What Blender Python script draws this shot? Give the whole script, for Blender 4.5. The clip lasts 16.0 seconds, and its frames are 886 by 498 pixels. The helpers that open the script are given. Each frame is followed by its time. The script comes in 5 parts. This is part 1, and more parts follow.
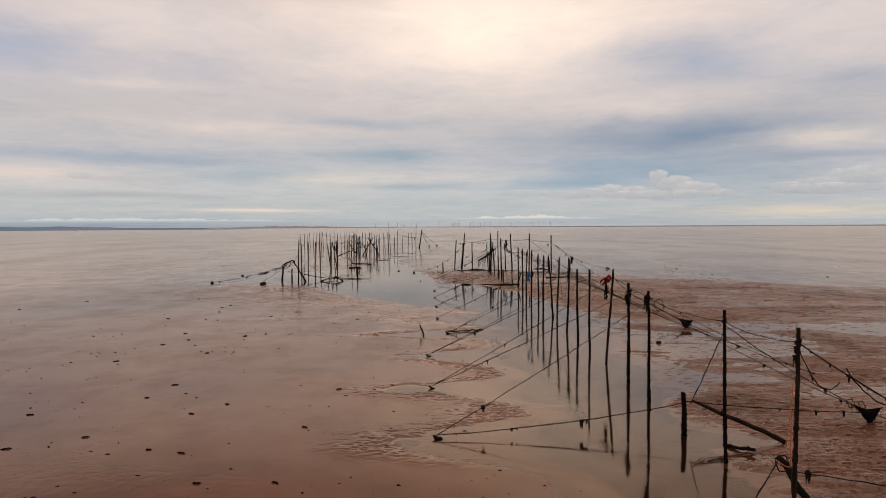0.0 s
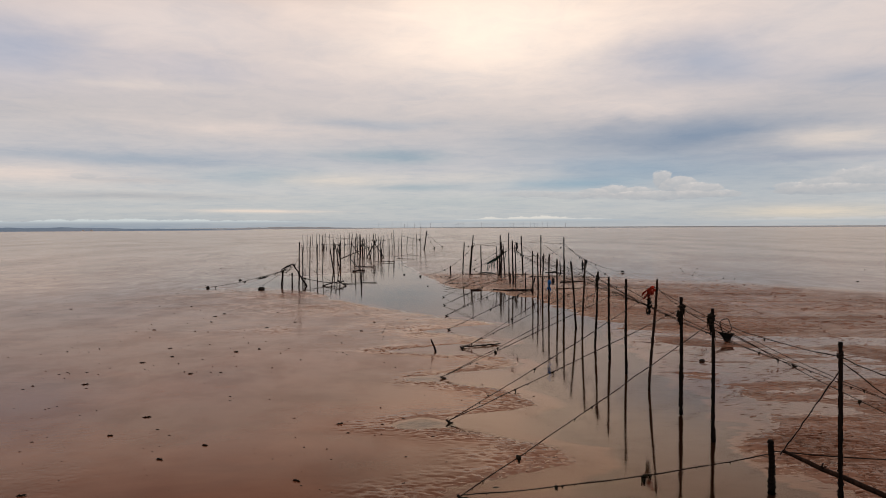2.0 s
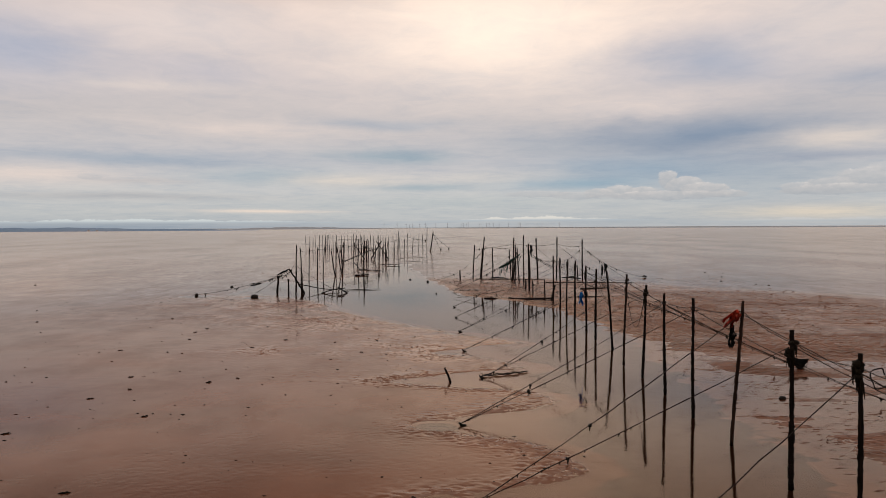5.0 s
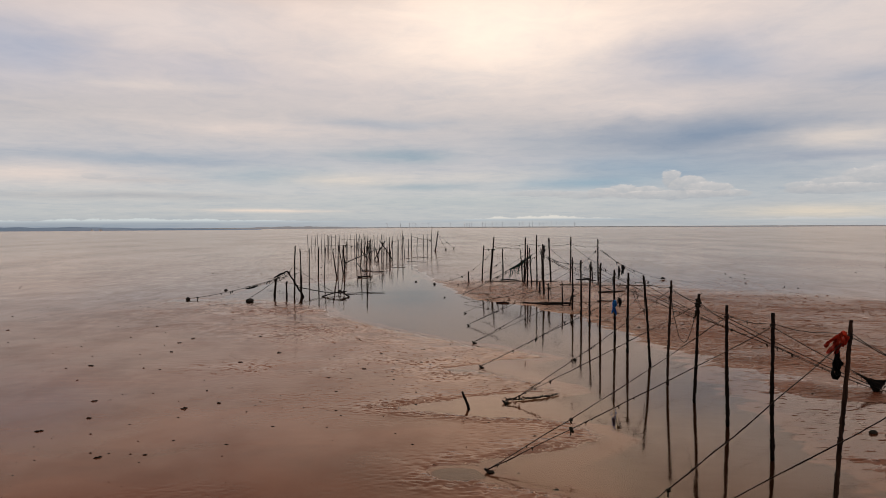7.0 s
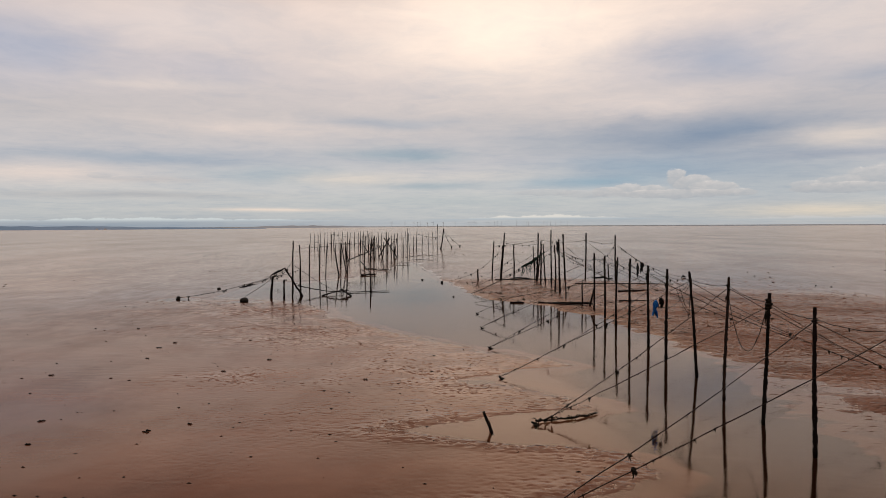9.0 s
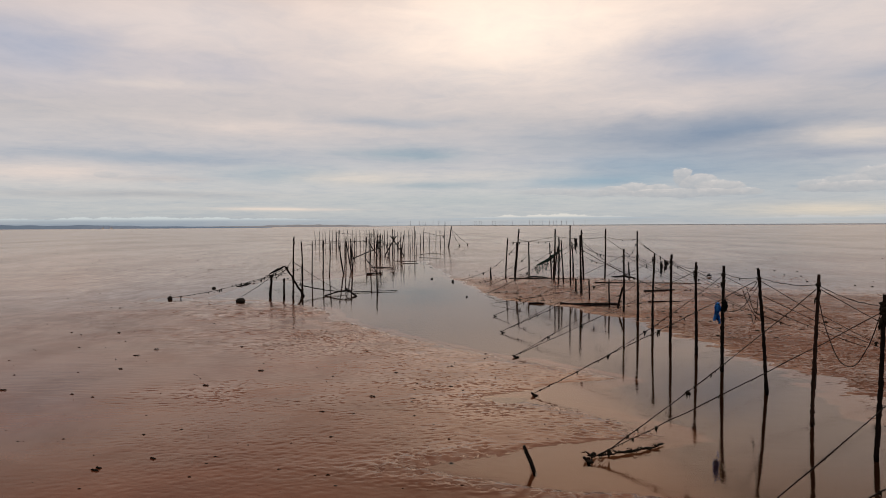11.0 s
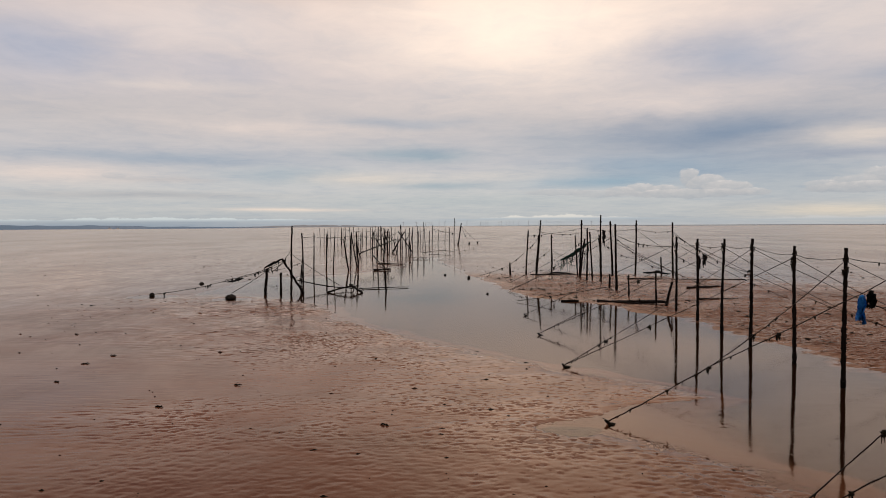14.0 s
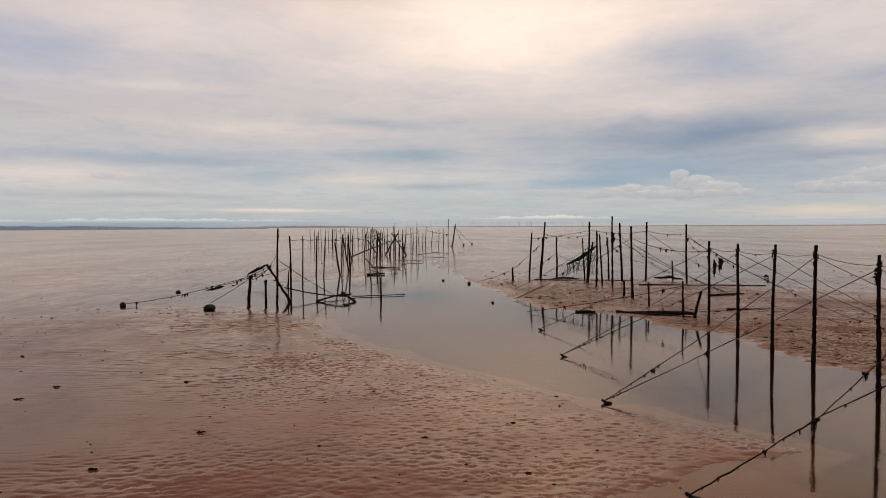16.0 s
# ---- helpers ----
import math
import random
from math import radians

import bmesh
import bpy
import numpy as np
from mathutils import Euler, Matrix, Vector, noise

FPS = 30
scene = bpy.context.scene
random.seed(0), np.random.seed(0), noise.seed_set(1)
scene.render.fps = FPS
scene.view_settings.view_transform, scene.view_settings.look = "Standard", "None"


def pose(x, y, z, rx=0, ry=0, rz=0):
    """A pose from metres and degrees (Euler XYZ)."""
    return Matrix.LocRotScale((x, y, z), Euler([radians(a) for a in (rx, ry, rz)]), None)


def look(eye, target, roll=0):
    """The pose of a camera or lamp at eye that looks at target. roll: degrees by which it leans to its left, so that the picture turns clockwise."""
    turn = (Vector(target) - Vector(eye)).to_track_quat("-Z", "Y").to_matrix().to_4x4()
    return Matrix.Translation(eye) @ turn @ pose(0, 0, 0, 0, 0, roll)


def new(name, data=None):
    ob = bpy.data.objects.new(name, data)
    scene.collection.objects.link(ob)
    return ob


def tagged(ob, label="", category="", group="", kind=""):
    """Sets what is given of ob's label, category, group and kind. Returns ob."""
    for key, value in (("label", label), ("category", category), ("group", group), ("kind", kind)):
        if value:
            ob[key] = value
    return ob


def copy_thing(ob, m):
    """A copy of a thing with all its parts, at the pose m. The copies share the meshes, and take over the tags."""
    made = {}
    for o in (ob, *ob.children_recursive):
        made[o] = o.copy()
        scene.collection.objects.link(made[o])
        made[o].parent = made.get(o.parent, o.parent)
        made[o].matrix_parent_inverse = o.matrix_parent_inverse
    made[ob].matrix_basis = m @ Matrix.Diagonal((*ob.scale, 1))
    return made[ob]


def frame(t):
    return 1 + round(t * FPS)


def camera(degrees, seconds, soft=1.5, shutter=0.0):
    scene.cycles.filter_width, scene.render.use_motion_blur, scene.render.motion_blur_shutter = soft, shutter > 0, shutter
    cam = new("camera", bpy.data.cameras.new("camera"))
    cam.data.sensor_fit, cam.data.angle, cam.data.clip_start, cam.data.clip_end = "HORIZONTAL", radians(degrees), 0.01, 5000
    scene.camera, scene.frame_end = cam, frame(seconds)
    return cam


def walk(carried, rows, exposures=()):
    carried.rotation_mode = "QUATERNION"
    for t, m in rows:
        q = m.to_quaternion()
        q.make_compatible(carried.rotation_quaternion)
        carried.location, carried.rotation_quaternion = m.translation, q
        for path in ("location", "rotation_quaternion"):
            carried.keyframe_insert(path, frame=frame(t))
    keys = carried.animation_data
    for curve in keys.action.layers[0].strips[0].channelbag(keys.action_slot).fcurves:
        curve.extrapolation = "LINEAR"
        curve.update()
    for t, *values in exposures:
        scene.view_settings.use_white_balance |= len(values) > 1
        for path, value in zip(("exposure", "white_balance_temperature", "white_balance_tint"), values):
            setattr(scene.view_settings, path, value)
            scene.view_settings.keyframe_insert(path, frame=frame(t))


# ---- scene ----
# ---------- camera ----------
cam = camera(65.0, 16.0, soft=0.8)
ROLL = -0.28
ROWS = [
    (0.0, 0.600, -0.000, 2.927, 0.000, -1.880),
    (0.5, 0.546, 0.490, 2.946, 0.071, -1.862),
    (1.0, 0.491, 0.980, 2.965, 0.142, -1.838),
    (1.5, 0.423, 1.471, 2.973, 0.213, -1.827),
    (2.0, 0.345, 1.978, 2.980, 0.284, -1.815),
    (2.5, 0.286, 2.473, 2.991, 0.355, -1.815),
    (3.0, 0.239, 2.973, 3.008, 0.426, -1.815),
    (3.5, 0.210, 3.461, 3.030, 0.497, -1.808),
    (4.0, 0.181, 3.940, 3.050, 0.568, -1.801),
    (6.5, -0.067, 6.480, 3.068, 0.908, -1.815),
    (7.0, -0.148, 7.028, 3.050, 0.978, -1.848),
    (7.5, -0.205, 7.553, 3.000, 1.069, -1.885),
    (8.0, -0.273, 8.079, 2.936, 1.159, -1.894),
    (8.5, -0.323, 8.588, 2.889, 1.250, -1.908),
    (9.0, -0.361, 9.089, 2.849, 1.341, -1.922),
    (11.5, -0.751, 11.664, 2.607, 1.886, -1.983),
    (12.0, -0.820, 12.166, 2.530, 1.967, -1.973),
    (12.5, -0.876, 12.652, 2.445, 2.049, -1.964),
    (13.0, -0.957, 13.159, 2.360, 2.130, -1.955),
    (13.5, -1.049, 13.666, 2.284, 2.212, -1.941),
    (14.0, -1.138, 14.157, 2.238, 2.293, -1.927),
    (14.5, -1.232, 14.650, 2.224, 2.374, -1.894),
    (15.0, -1.287, 15.130, 2.239, 2.468, -1.890),
    (15.5, -1.393, 15.635, 2.269, 1.769, -1.885),
    (16.0, -1.508, 16.142, 2.296, 1.560, -1.880),
]
walk(cam, [(t, pose(x, y, z, 90 + pitch, 0, yaw) @ pose(0, 0, 0, 0, 0, ROLL)) for t, x, y, z, yaw, pitch in ROWS])

# ---------- sky, sun ----------
SUN_AZ, SUN_EL = 3.0, 56.0


def srgb(r, g, b):
    return tuple(((c / 255 + 0.055) / 1.055) ** 2.4 if c > 10 else c / 3294.6 for c in (r, g, b)) + (1.0,)


class Nodes:
    """Short hand for a node tree."""

    def __init__(self, tree):
        self.tree = tree
        tree.nodes.clear()

    def add(self, kind, **sets):
        n = self.tree.nodes.new(kind)
        for key, value in sets.items():
            setattr(n, key, value)
        return n

    def put(self, value, socket):
        if hasattr(value, "is_output"):
            self.tree.links.new(value, socket)
        else:
            socket.default_value = value

    def math(self, op, a, b=0.0, c=0.0):
        n = self.add("ShaderNodeMath", operation=op)
        self.put(a, n.inputs[0]), self.put(b, n.inputs[1]), self.put(c, n.inputs[2])
        return n.outputs[0]

    def vec(self, op, a, b=(0, 0, 0)):
        n = self.add("ShaderNodeVectorMath", operation=op)
        self.put(a, n.inputs[0]), self.put(b, n.inputs[1])
        return n.outputs["Value"] if op in ("DOT_PRODUCT", "LENGTH") else n.outputs["Vector"]

    def mix(self, f, a, b, blend="MIX"):
        n = self.add("ShaderNodeMix", data_type="RGBA", blend_type=blend, clamp_factor=True)
        self.put(f, n.inputs[0]), self.put(a, n.inputs[6]), self.put(b, n.inputs[7])
        return n.outputs[2]

    def ramp(self, f, stops, smooth=False):
        n = self.add("ShaderNodeValToRGB")
        e = n.color_ramp.elements
        n.color_ramp.interpolation = "EASE" if smooth else "LINEAR"
        while len(e) < len(stops):
            e.new(0.5)
        for el, (p, col) in zip(e, stops):
            el.position = p
            el.color = col if hasattr(col, "__len__") else (col, col, col, 1)
        self.put(f, n.inputs[0])
        return n.outputs[0]

    def noise(self, co, scale, detail=4.0, rough=0.55, warp=0.0, dims="3D"):
        n = self.add("ShaderNodeTexNoise", noise_dimensions=dims)
        self.put(co, n.inputs["Vector"])
        n.inputs["Scale"].default_value, n.inputs["Detail"].default_value = scale, detail
        n.inputs["Roughness"].default_value, n.inputs["Distortion"].default_value = rough, warp
        return n.outputs[0]

    def span(self, x, lo, hi):
        n = self.add("ShaderNodeMapRange", interpolation_type="SMOOTHSTEP")
        self.put(x, n.inputs[0])
        n.inputs[1].default_value, n.inputs[2].default_value = lo, hi
        return n.outputs[0]


world = bpy.data.worlds.new("world")
scene.world = world
world.use_nodes = True
w = Nodes(world.node_tree)
ray = w.add("ShaderNodeTexCoord").outputs["Generated"]
xyz = w.add("ShaderNodeSeparateXYZ")
w.put(ray, xyz.inputs[0])
DEG = 180 / math.pi
az = w.math("MULTIPLY", w.math("ARCTAN2", xyz.outputs[0], xyz.outputs[1]), DEG)
el = w.math("MULTIPLY", w.math("ARCSINE", xyz.outputs[2]), DEG)


def sky_at(k_az, k_el, off=0.0):
    n = w.add("ShaderNodeCombineXYZ")
    w.put(w.math("MULTIPLY", az, k_az), n.inputs[0])
    w.put(w.math("MULTIPLY", el, k_el), n.inputs[1])
    n.inputs[2].default_value = off
    return n.outputs[0]


# the cloud edges wander: bend azimuth and elevation by streaked noise
bend_el = w.math("MULTIPLY_ADD", w.noise(sky_at(0.10, 0.35, 3.1), 1.0, 5, 0.6), 1.8, -0.9)
low = w.span(el, 0.5, 9.0)
el_b = w.math("ADD", el, w.math("MULTIPLY", bend_el, w.math("MULTIPLY_ADD", low, 0.8, 0.2)))
az_b = w.math("ADD", az, w.math("MULTIPLY_ADD", w.noise(sky_at(0.14, 0.5, 9.7), 1.0, 4, 0.6), 8.0, -4.0))
here = w.add("ShaderNodeCombineXYZ")
w.put(az_b, here.inputs[0]), w.put(el_b, here.inputs[1])
here = here.outputs[0]
high = w.math("DIVIDE", el_b, 40.0)
col = w.ramp(high, [(0.0, srgb(176, 184, 190)), (0.025, srgb(180, 188, 193)), (0.07, srgb(192, 196, 199)), (0.13, srgb(190, 191, 196)),
                    (0.21, srgb(192, 189, 190)), (0.29, srgb(206, 199, 198)), (0.42, srgb(226, 213, 206)), (0.52, srgb(212, 186, 168)), (0.72, srgb(176, 148, 130)), (1.0, srgb(150, 134, 126))])
# broad masses of the cloud deck: azimuth, elevation, half widths, colour, strength
MASSES_1 = [
    # the glow at 9, 21.5 is added above the view to brighten the sand
    (3.5, 16.0, 11.0, 4.5, (264, 247, 230), 1.0), (9.0, 21.5, 9.0, 4.0, (266, 244, 222), 0.9), (24.0, 3.2, 7.0, 2.2, (158, 171, 184), 0.8),
    # the mass at -30, 24 is added, centred out of view, to darken the left foreground
    (-30.0, 24.0, 18.0, 5.8, (108, 97, 106), 0.95), (-22.0, 15.5, 9.0, 2.5, (224, 216, 213), 0.6), (21.0, 12.6, 7.0, 2.0, (164, 173, 190), 1.0),
    (31.0, 10.2, 5.0, 1.0, (158, 168, 184), 0.7), (-32.5, 12.6, 6.0, 2.2, (170, 178, 196), 0.85), (-20.0, 12.0, 5.0, 1.0, (188, 188, 197), 0.6),
]
MASSES_2 = [
    (20.0, 6.9, 9.5, 1.8, (126, 144, 167), 1.0), (15.0, 4.4, 8.0, 1.1, (142, 163, 183), 0.95), (8.0, 6.6, 6.0, 1.0, (160, 170, 182), 0.6),
    (29.0, 6.3, 5.0, 0.8, (214, 206, 199), 0.9), (29.0, 5.0, 6.0, 0.35, (150, 160, 177), 0.8), (-24.0, 10.8, 6.0, 0.4, (222, 212, 205), 0.6),
    (-15.0, 7.8, 8.0, 0.8, (219, 208, 202), 0.8), (-5.0, 8.3, 6.0, 0.5, (168, 176, 187), 0.75),
]
MASSES_3 = [
    (-5.0, 5.7, 5.0, 0.6, (146, 166, 180), 0.9), (-24.0, 5.3, 10.0, 0.45, (154, 168, 184), 0.9), (-15.0, 4.1, 6.0, 0.8, (164, 179, 190), 0.9),
    (-8.5, 3.8, 5.0, 0.5, (214, 208, 200), 0.8), (-31.0, 4.0, 6.0, 0.8, (217, 207, 202), 0.85), (-26.0, 2.4, 9.0, 0.3, (170, 174, 180), 0.8),
    (-2.0, 3.3, 5.0, 0.35, (150, 170, 183), 0.8), (0.0, 2.0, 12.0, 0.6, (172, 184, 190), 0.6), (15.0, 9.4, 7.0, 0.8, (226, 214, 207), 0.7), (28.0, 14.5, 6.0, 3.0, (222, 213, 208), 0.7),
]
MASSES_4 = [
    (-24.0, 3.6, 3.0, 0.2, (186, 184, 186), 0.6), (3.0, 4.0, 6.0, 0.5, (205, 203, 200), 0.6), (11.0, 3.4, 5.0, 0.5, (138, 166, 186), 0.9),
    (22.0, 2.6, 6.0, 0.8, (178, 187, 194), 0.6), (-15.0, 1.3, 5.0, 0.14, (229, 217, 206), 0.9), (28.0, 1.0, 7.0, 0.5, (216, 208, 193), 0.8),
    (-28.0, 0.1, 18.0, 0.4, (138, 155, 172), 0.9), (12.0, 0.3, 8.0, 0.3, (160, 172, 182), 0.6),
]
MASSES = MASSES_1 + MASSES_2 + MASSES_3 + MASSES_4
for a, e, sa, se, rgb, k in MASSES:
    d = w.vec("MULTIPLY", w.vec("SUBTRACT", here, (a, e, 0)), (1 / sa, 1 / se, 0))
    f = w.math("MULTIPLY", w.math("EXPONENT", w.math("MULTIPLY", w.vec("DOT_PRODUCT", d, d), -1.0)), k)
    col = w.mix(f, col, srgb(*rgb))
# the deck's own texture lies on a plane overhead, so that it draws out into streaks towards the horizon
flat = w.vec("MULTIPLY", ray, (1, 1, 0))
lift = w.math("ADD", w.math("MAXIMUM", xyz.outputs[2], 0.0), 0.07)
over = w.add("ShaderNodeVectorMath", operation="SCALE")
w.put(flat, over.inputs[0]), w.put(w.math("DIVIDE", 1.0, lift), over.inputs[3])
over = over.outputs[0]
d1 = w.noise(over, 1.5, 5, 0.55, 0.6)
d2 = w.noise(w.vec("ADD", over, (7.3, 1.9, 0)), 4.2, 7, 0.66, 0.7)
s2 = w.noise(sky_at(0.16, 1.9, 5.0), 1.0, 5, 0.6, 0.7)
deck = w.math("ADD", w.math("MULTIPLY_ADD", d1, 0.9, -0.45), w.math("MULTIPLY_ADD", d2, 0.95, -0.475))
streaks = w.math("MULTIPLY", w.math("MULTIPLY_ADD", s2, 1.0, -0.5), w.span(el, 10.0, 4.0))
tone = w.math("ADD", w.math("MULTIPLY_ADD", deck, 0.95, 0.5), w.math("MULTIPLY", streaks, 0.7))
col = w.mix(1.0, col, w.ramp(tone, [(0.0, (0.80, 0.86, 0.93, 1)), (0.5, (1.0, 1.0, 1.0, 1)), (1.0, (1.15, 1.11, 1.07, 1))]), "MULTIPLY")
col = w.mix(1.0, col, (1.07, 1.015, 0.985, 1), "MULTIPLY")
# heaped clouds low over the sea: long ranks, then billowing heaps of puffs
lump = w.noise(sky_at(0.55, 1.0, 2.0), 1.0, 6, 0.6)
lump2 = w.noise(sky_at(0.9, 3.0, 7.0), 1.0, 5, 0.6)
HEAPS = [
    (-24.0, 0.42, 15.0, 0.42, (208, 215, 216), (176, 186, 194)), (7.0, 0.50, 8.5, 0.5, (226, 222, 215), (172, 184, 194)), (28.0, 0.3, 8.0, 0.5, (200, 200, 200), (176, 184, 190)),
]
for a, e, sa, tall, lit, under in HEAPS:
    up = w.math("SUBTRACT", el, e)
    u = w.math("DIVIDE", w.math("SUBTRACT", az, a), sa)
    dome = w.math("MULTIPLY", w.math("EXPONENT", w.math("MULTIPLY", w.math("MULTIPLY", u, u), -1.5)), tall)
    crest = w.math("MULTIPLY", dome, w.math("ADD", w.math("MULTIPLY_ADD", lump, 2.0, -0.3), w.math("MULTIPLY_ADD", lump2, 0.5, -0.25)))
    inside = w.math("MULTIPLY", w.span(w.math("SUBTRACT", crest, up), 0.0, 0.22 * tall), w.span(up, -0.25 * tall, 0.2 * tall))
    tone = w.mix(w.span(up, 0.0, 0.45 * tall), srgb(*under), srgb(*lit))
    col = w.mix(w.math("MULTIPLY", inside, 0.85), col, tone)
billow = w.noise(sky_at(0.5, 1.1, 4.0), 1.0, 6, 0.58, 0.5)
fluff = w.noise(sky_at(1.1, 2.4, 6.0), 1.0, 5, 0.6, 0.4)
spot = w.add("ShaderNodeCombineXYZ")
w.put(az, spot.inputs[0]), w.put(el, spot.inputs[1])
spot = spot.outputs[0]
# puffs: azimuth, elevation, half widths, strength
PUFFS_1 = [(17.2, 3.65, 0.8, 0.75, 1.0), (18.3, 3.2, 1.4, 0.7, 1.0), (19.8, 2.8, 1.8, 0.5, 1.0), (15.3, 2.75, 1.3, 0.38, 0.9), (13.6, 2.75, 1.6, 0.5, 0.9), (12.0, 2.7, 1.3, 0.36, 0.8), (21.5, 2.45, 1.5, 0.3, 0.8), (16.8, 2.4, 5.2, 0.36, 0.9)]
PUFFS_2 = [(30.8, 3.35, 2.0, 0.75, 0.8), (28.4, 3.0, 1.7, 0.55, 0.75), (26.3, 2.75, 1.4, 0.42, 0.7), (29.0, 2.6, 4.2, 0.38, 0.8), (7.0, 2.65, 2.6, 0.28, 0.6), (10.0, 2.5, 2.2, 0.3, 0.6), (-27.6, 3.85, 0.9, 0.22, 0.35)]
for a, e, ra, re, k in PUFFS_1 + PUFFS_2:
    d = w.vec("MULTIPLY", w.vec("SUBTRACT", spot, (a, e, 0)), (1 / ra, 1 / re, 0))
    reach = w.math("ADD", w.math("MULTIPLY_ADD", billow, 1.2, 0.5), w.math("MULTIPLY_ADD", fluff, 0.35, -0.175))
    inside = w.span(w.math("SUBTRACT", reach, w.vec("LENGTH", d)), 0.0, 0.25)
    rise = w.math("ADD", w.math("DIVIDE", w.math("SUBTRACT", el, e), re), w.math("MULTIPLY_ADD", fluff, 2.4, -1.2))
    tone = w.ramp(w.math("MULTIPLY_ADD", rise, 0.33, 0.42), [(0.0, srgb(162, 168, 177)), (0.5, srgb(188, 187, 189)), (0.75, srgb(206, 201, 200)), (1.0, srgb(236, 229, 222))])
    col = w.mix(w.math("MULTIPLY", inside, k * 0.86), col, tone)
air = w.add("ShaderNodeTexSky", sky_type="NISHITA", sun_disc=False, sun_elevation=radians(SUN_EL), sun_rotation=radians(SUN_AZ))
blue = w.mix(1.0, air.outputs[0], (0.10, 0.10, 0.10, 1), "MULTIPLY")
cover = w.mix(0.94, blue, col)
below = w.mix(w.span(el, -2.0, -0.2), srgb(120, 105, 98), cover)
bg = w.add("ShaderNodeBackground")
w.put(below, bg.inputs[0])
bg.inputs[1].default_value = 1.0
w.put(bg.outputs[0], w.add("ShaderNodeOutputWorld").inputs[0])

sun_data = bpy.data.lights.new("sun", "SUN")
sun_data.energy, sun_data.angle, sun_data.color = 0.5, radians(40), (1.0, 0.92, 0.84)
sun = new("sun", sun_data)
sun.matrix_world = look((0, 0, 0), (-math.sin(radians(SUN_AZ)) * math.cos(radians(SUN_EL)), -math.cos(radians(SUN_AZ)) * math.cos(radians(SUN_EL)), -math.sin(radians(SUN_EL))))

# ---------- materials ----------


def material(name):
    m = bpy.data.materials.new(name)
    m.use_nodes = True
    return m, Nodes(m.node_tree)


def finish(n, shader):
    n.put(shader, n.add("ShaderNodeOutputMaterial").inputs[0])


def principled(n, base, rough, normal=None, **more):
    p = n.add("ShaderNodeBsdfPrincipled")
    n.put(base, p.inputs["Base Color"])
    n.put(rough, p.inputs["Roughness"])
    if normal is not None:
        n.put(normal, p.inputs["Normal"])
    for key, value in more.items():
        n.put(value, p.inputs[key.replace("_", " ")])
    return p.outputs[0]


def bump(n, height, strength, distance):
    b = n.add("ShaderNodeBump")
    b.inputs["Strength"].default_value, b.inputs["Distance"].default_value = strength, distance
    n.put(height, b.inputs["Height"])
    return b.outputs[0]


def stretched(n, sx, sy, sz=1.0):
    g = n.add("ShaderNodeNewGeometry")
    return n.vec("MULTIPLY", g.outputs["Position"], (sx, sy, sz))


def sheen(n, body, normal, even, rough, amount, near_tint, rugged=0.0, ior=1.42):
    """A wet face: the sky mirrored over the body, a warm tint put into the mirrored colour, near_tint where one looks
    down into it.
    """
    fr = n.add("ShaderNodeFresnel")
    fr.inputs[0].default_value = ior
    n.put(even, fr.inputs[1])
    gl = n.add("ShaderNodeBsdfGlossy")
    n.put(n.mix(n.span(fr.outputs[0], 0.2, 0.6), near_tint, (0.90, 0.80, 0.725, 1)), gl.inputs["Color"])
    n.put(rough, gl.inputs["Roughness"])
    n.put(normal, gl.inputs["Normal"])
    mx = n.add("ShaderNodeMixShader")
    n.put(n.math("MULTIPLY", n.math("MULTIPLY", fr.outputs[0], amount), n.math("SUBTRACT", 1.0, n.math("MULTIPLY", fr.outputs[0], rugged))), mx.inputs[0]), n.put(body, mx.inputs[1]), n.put(gl.outputs[0], mx.inputs[2])
    finish(n, mx.outputs[0])


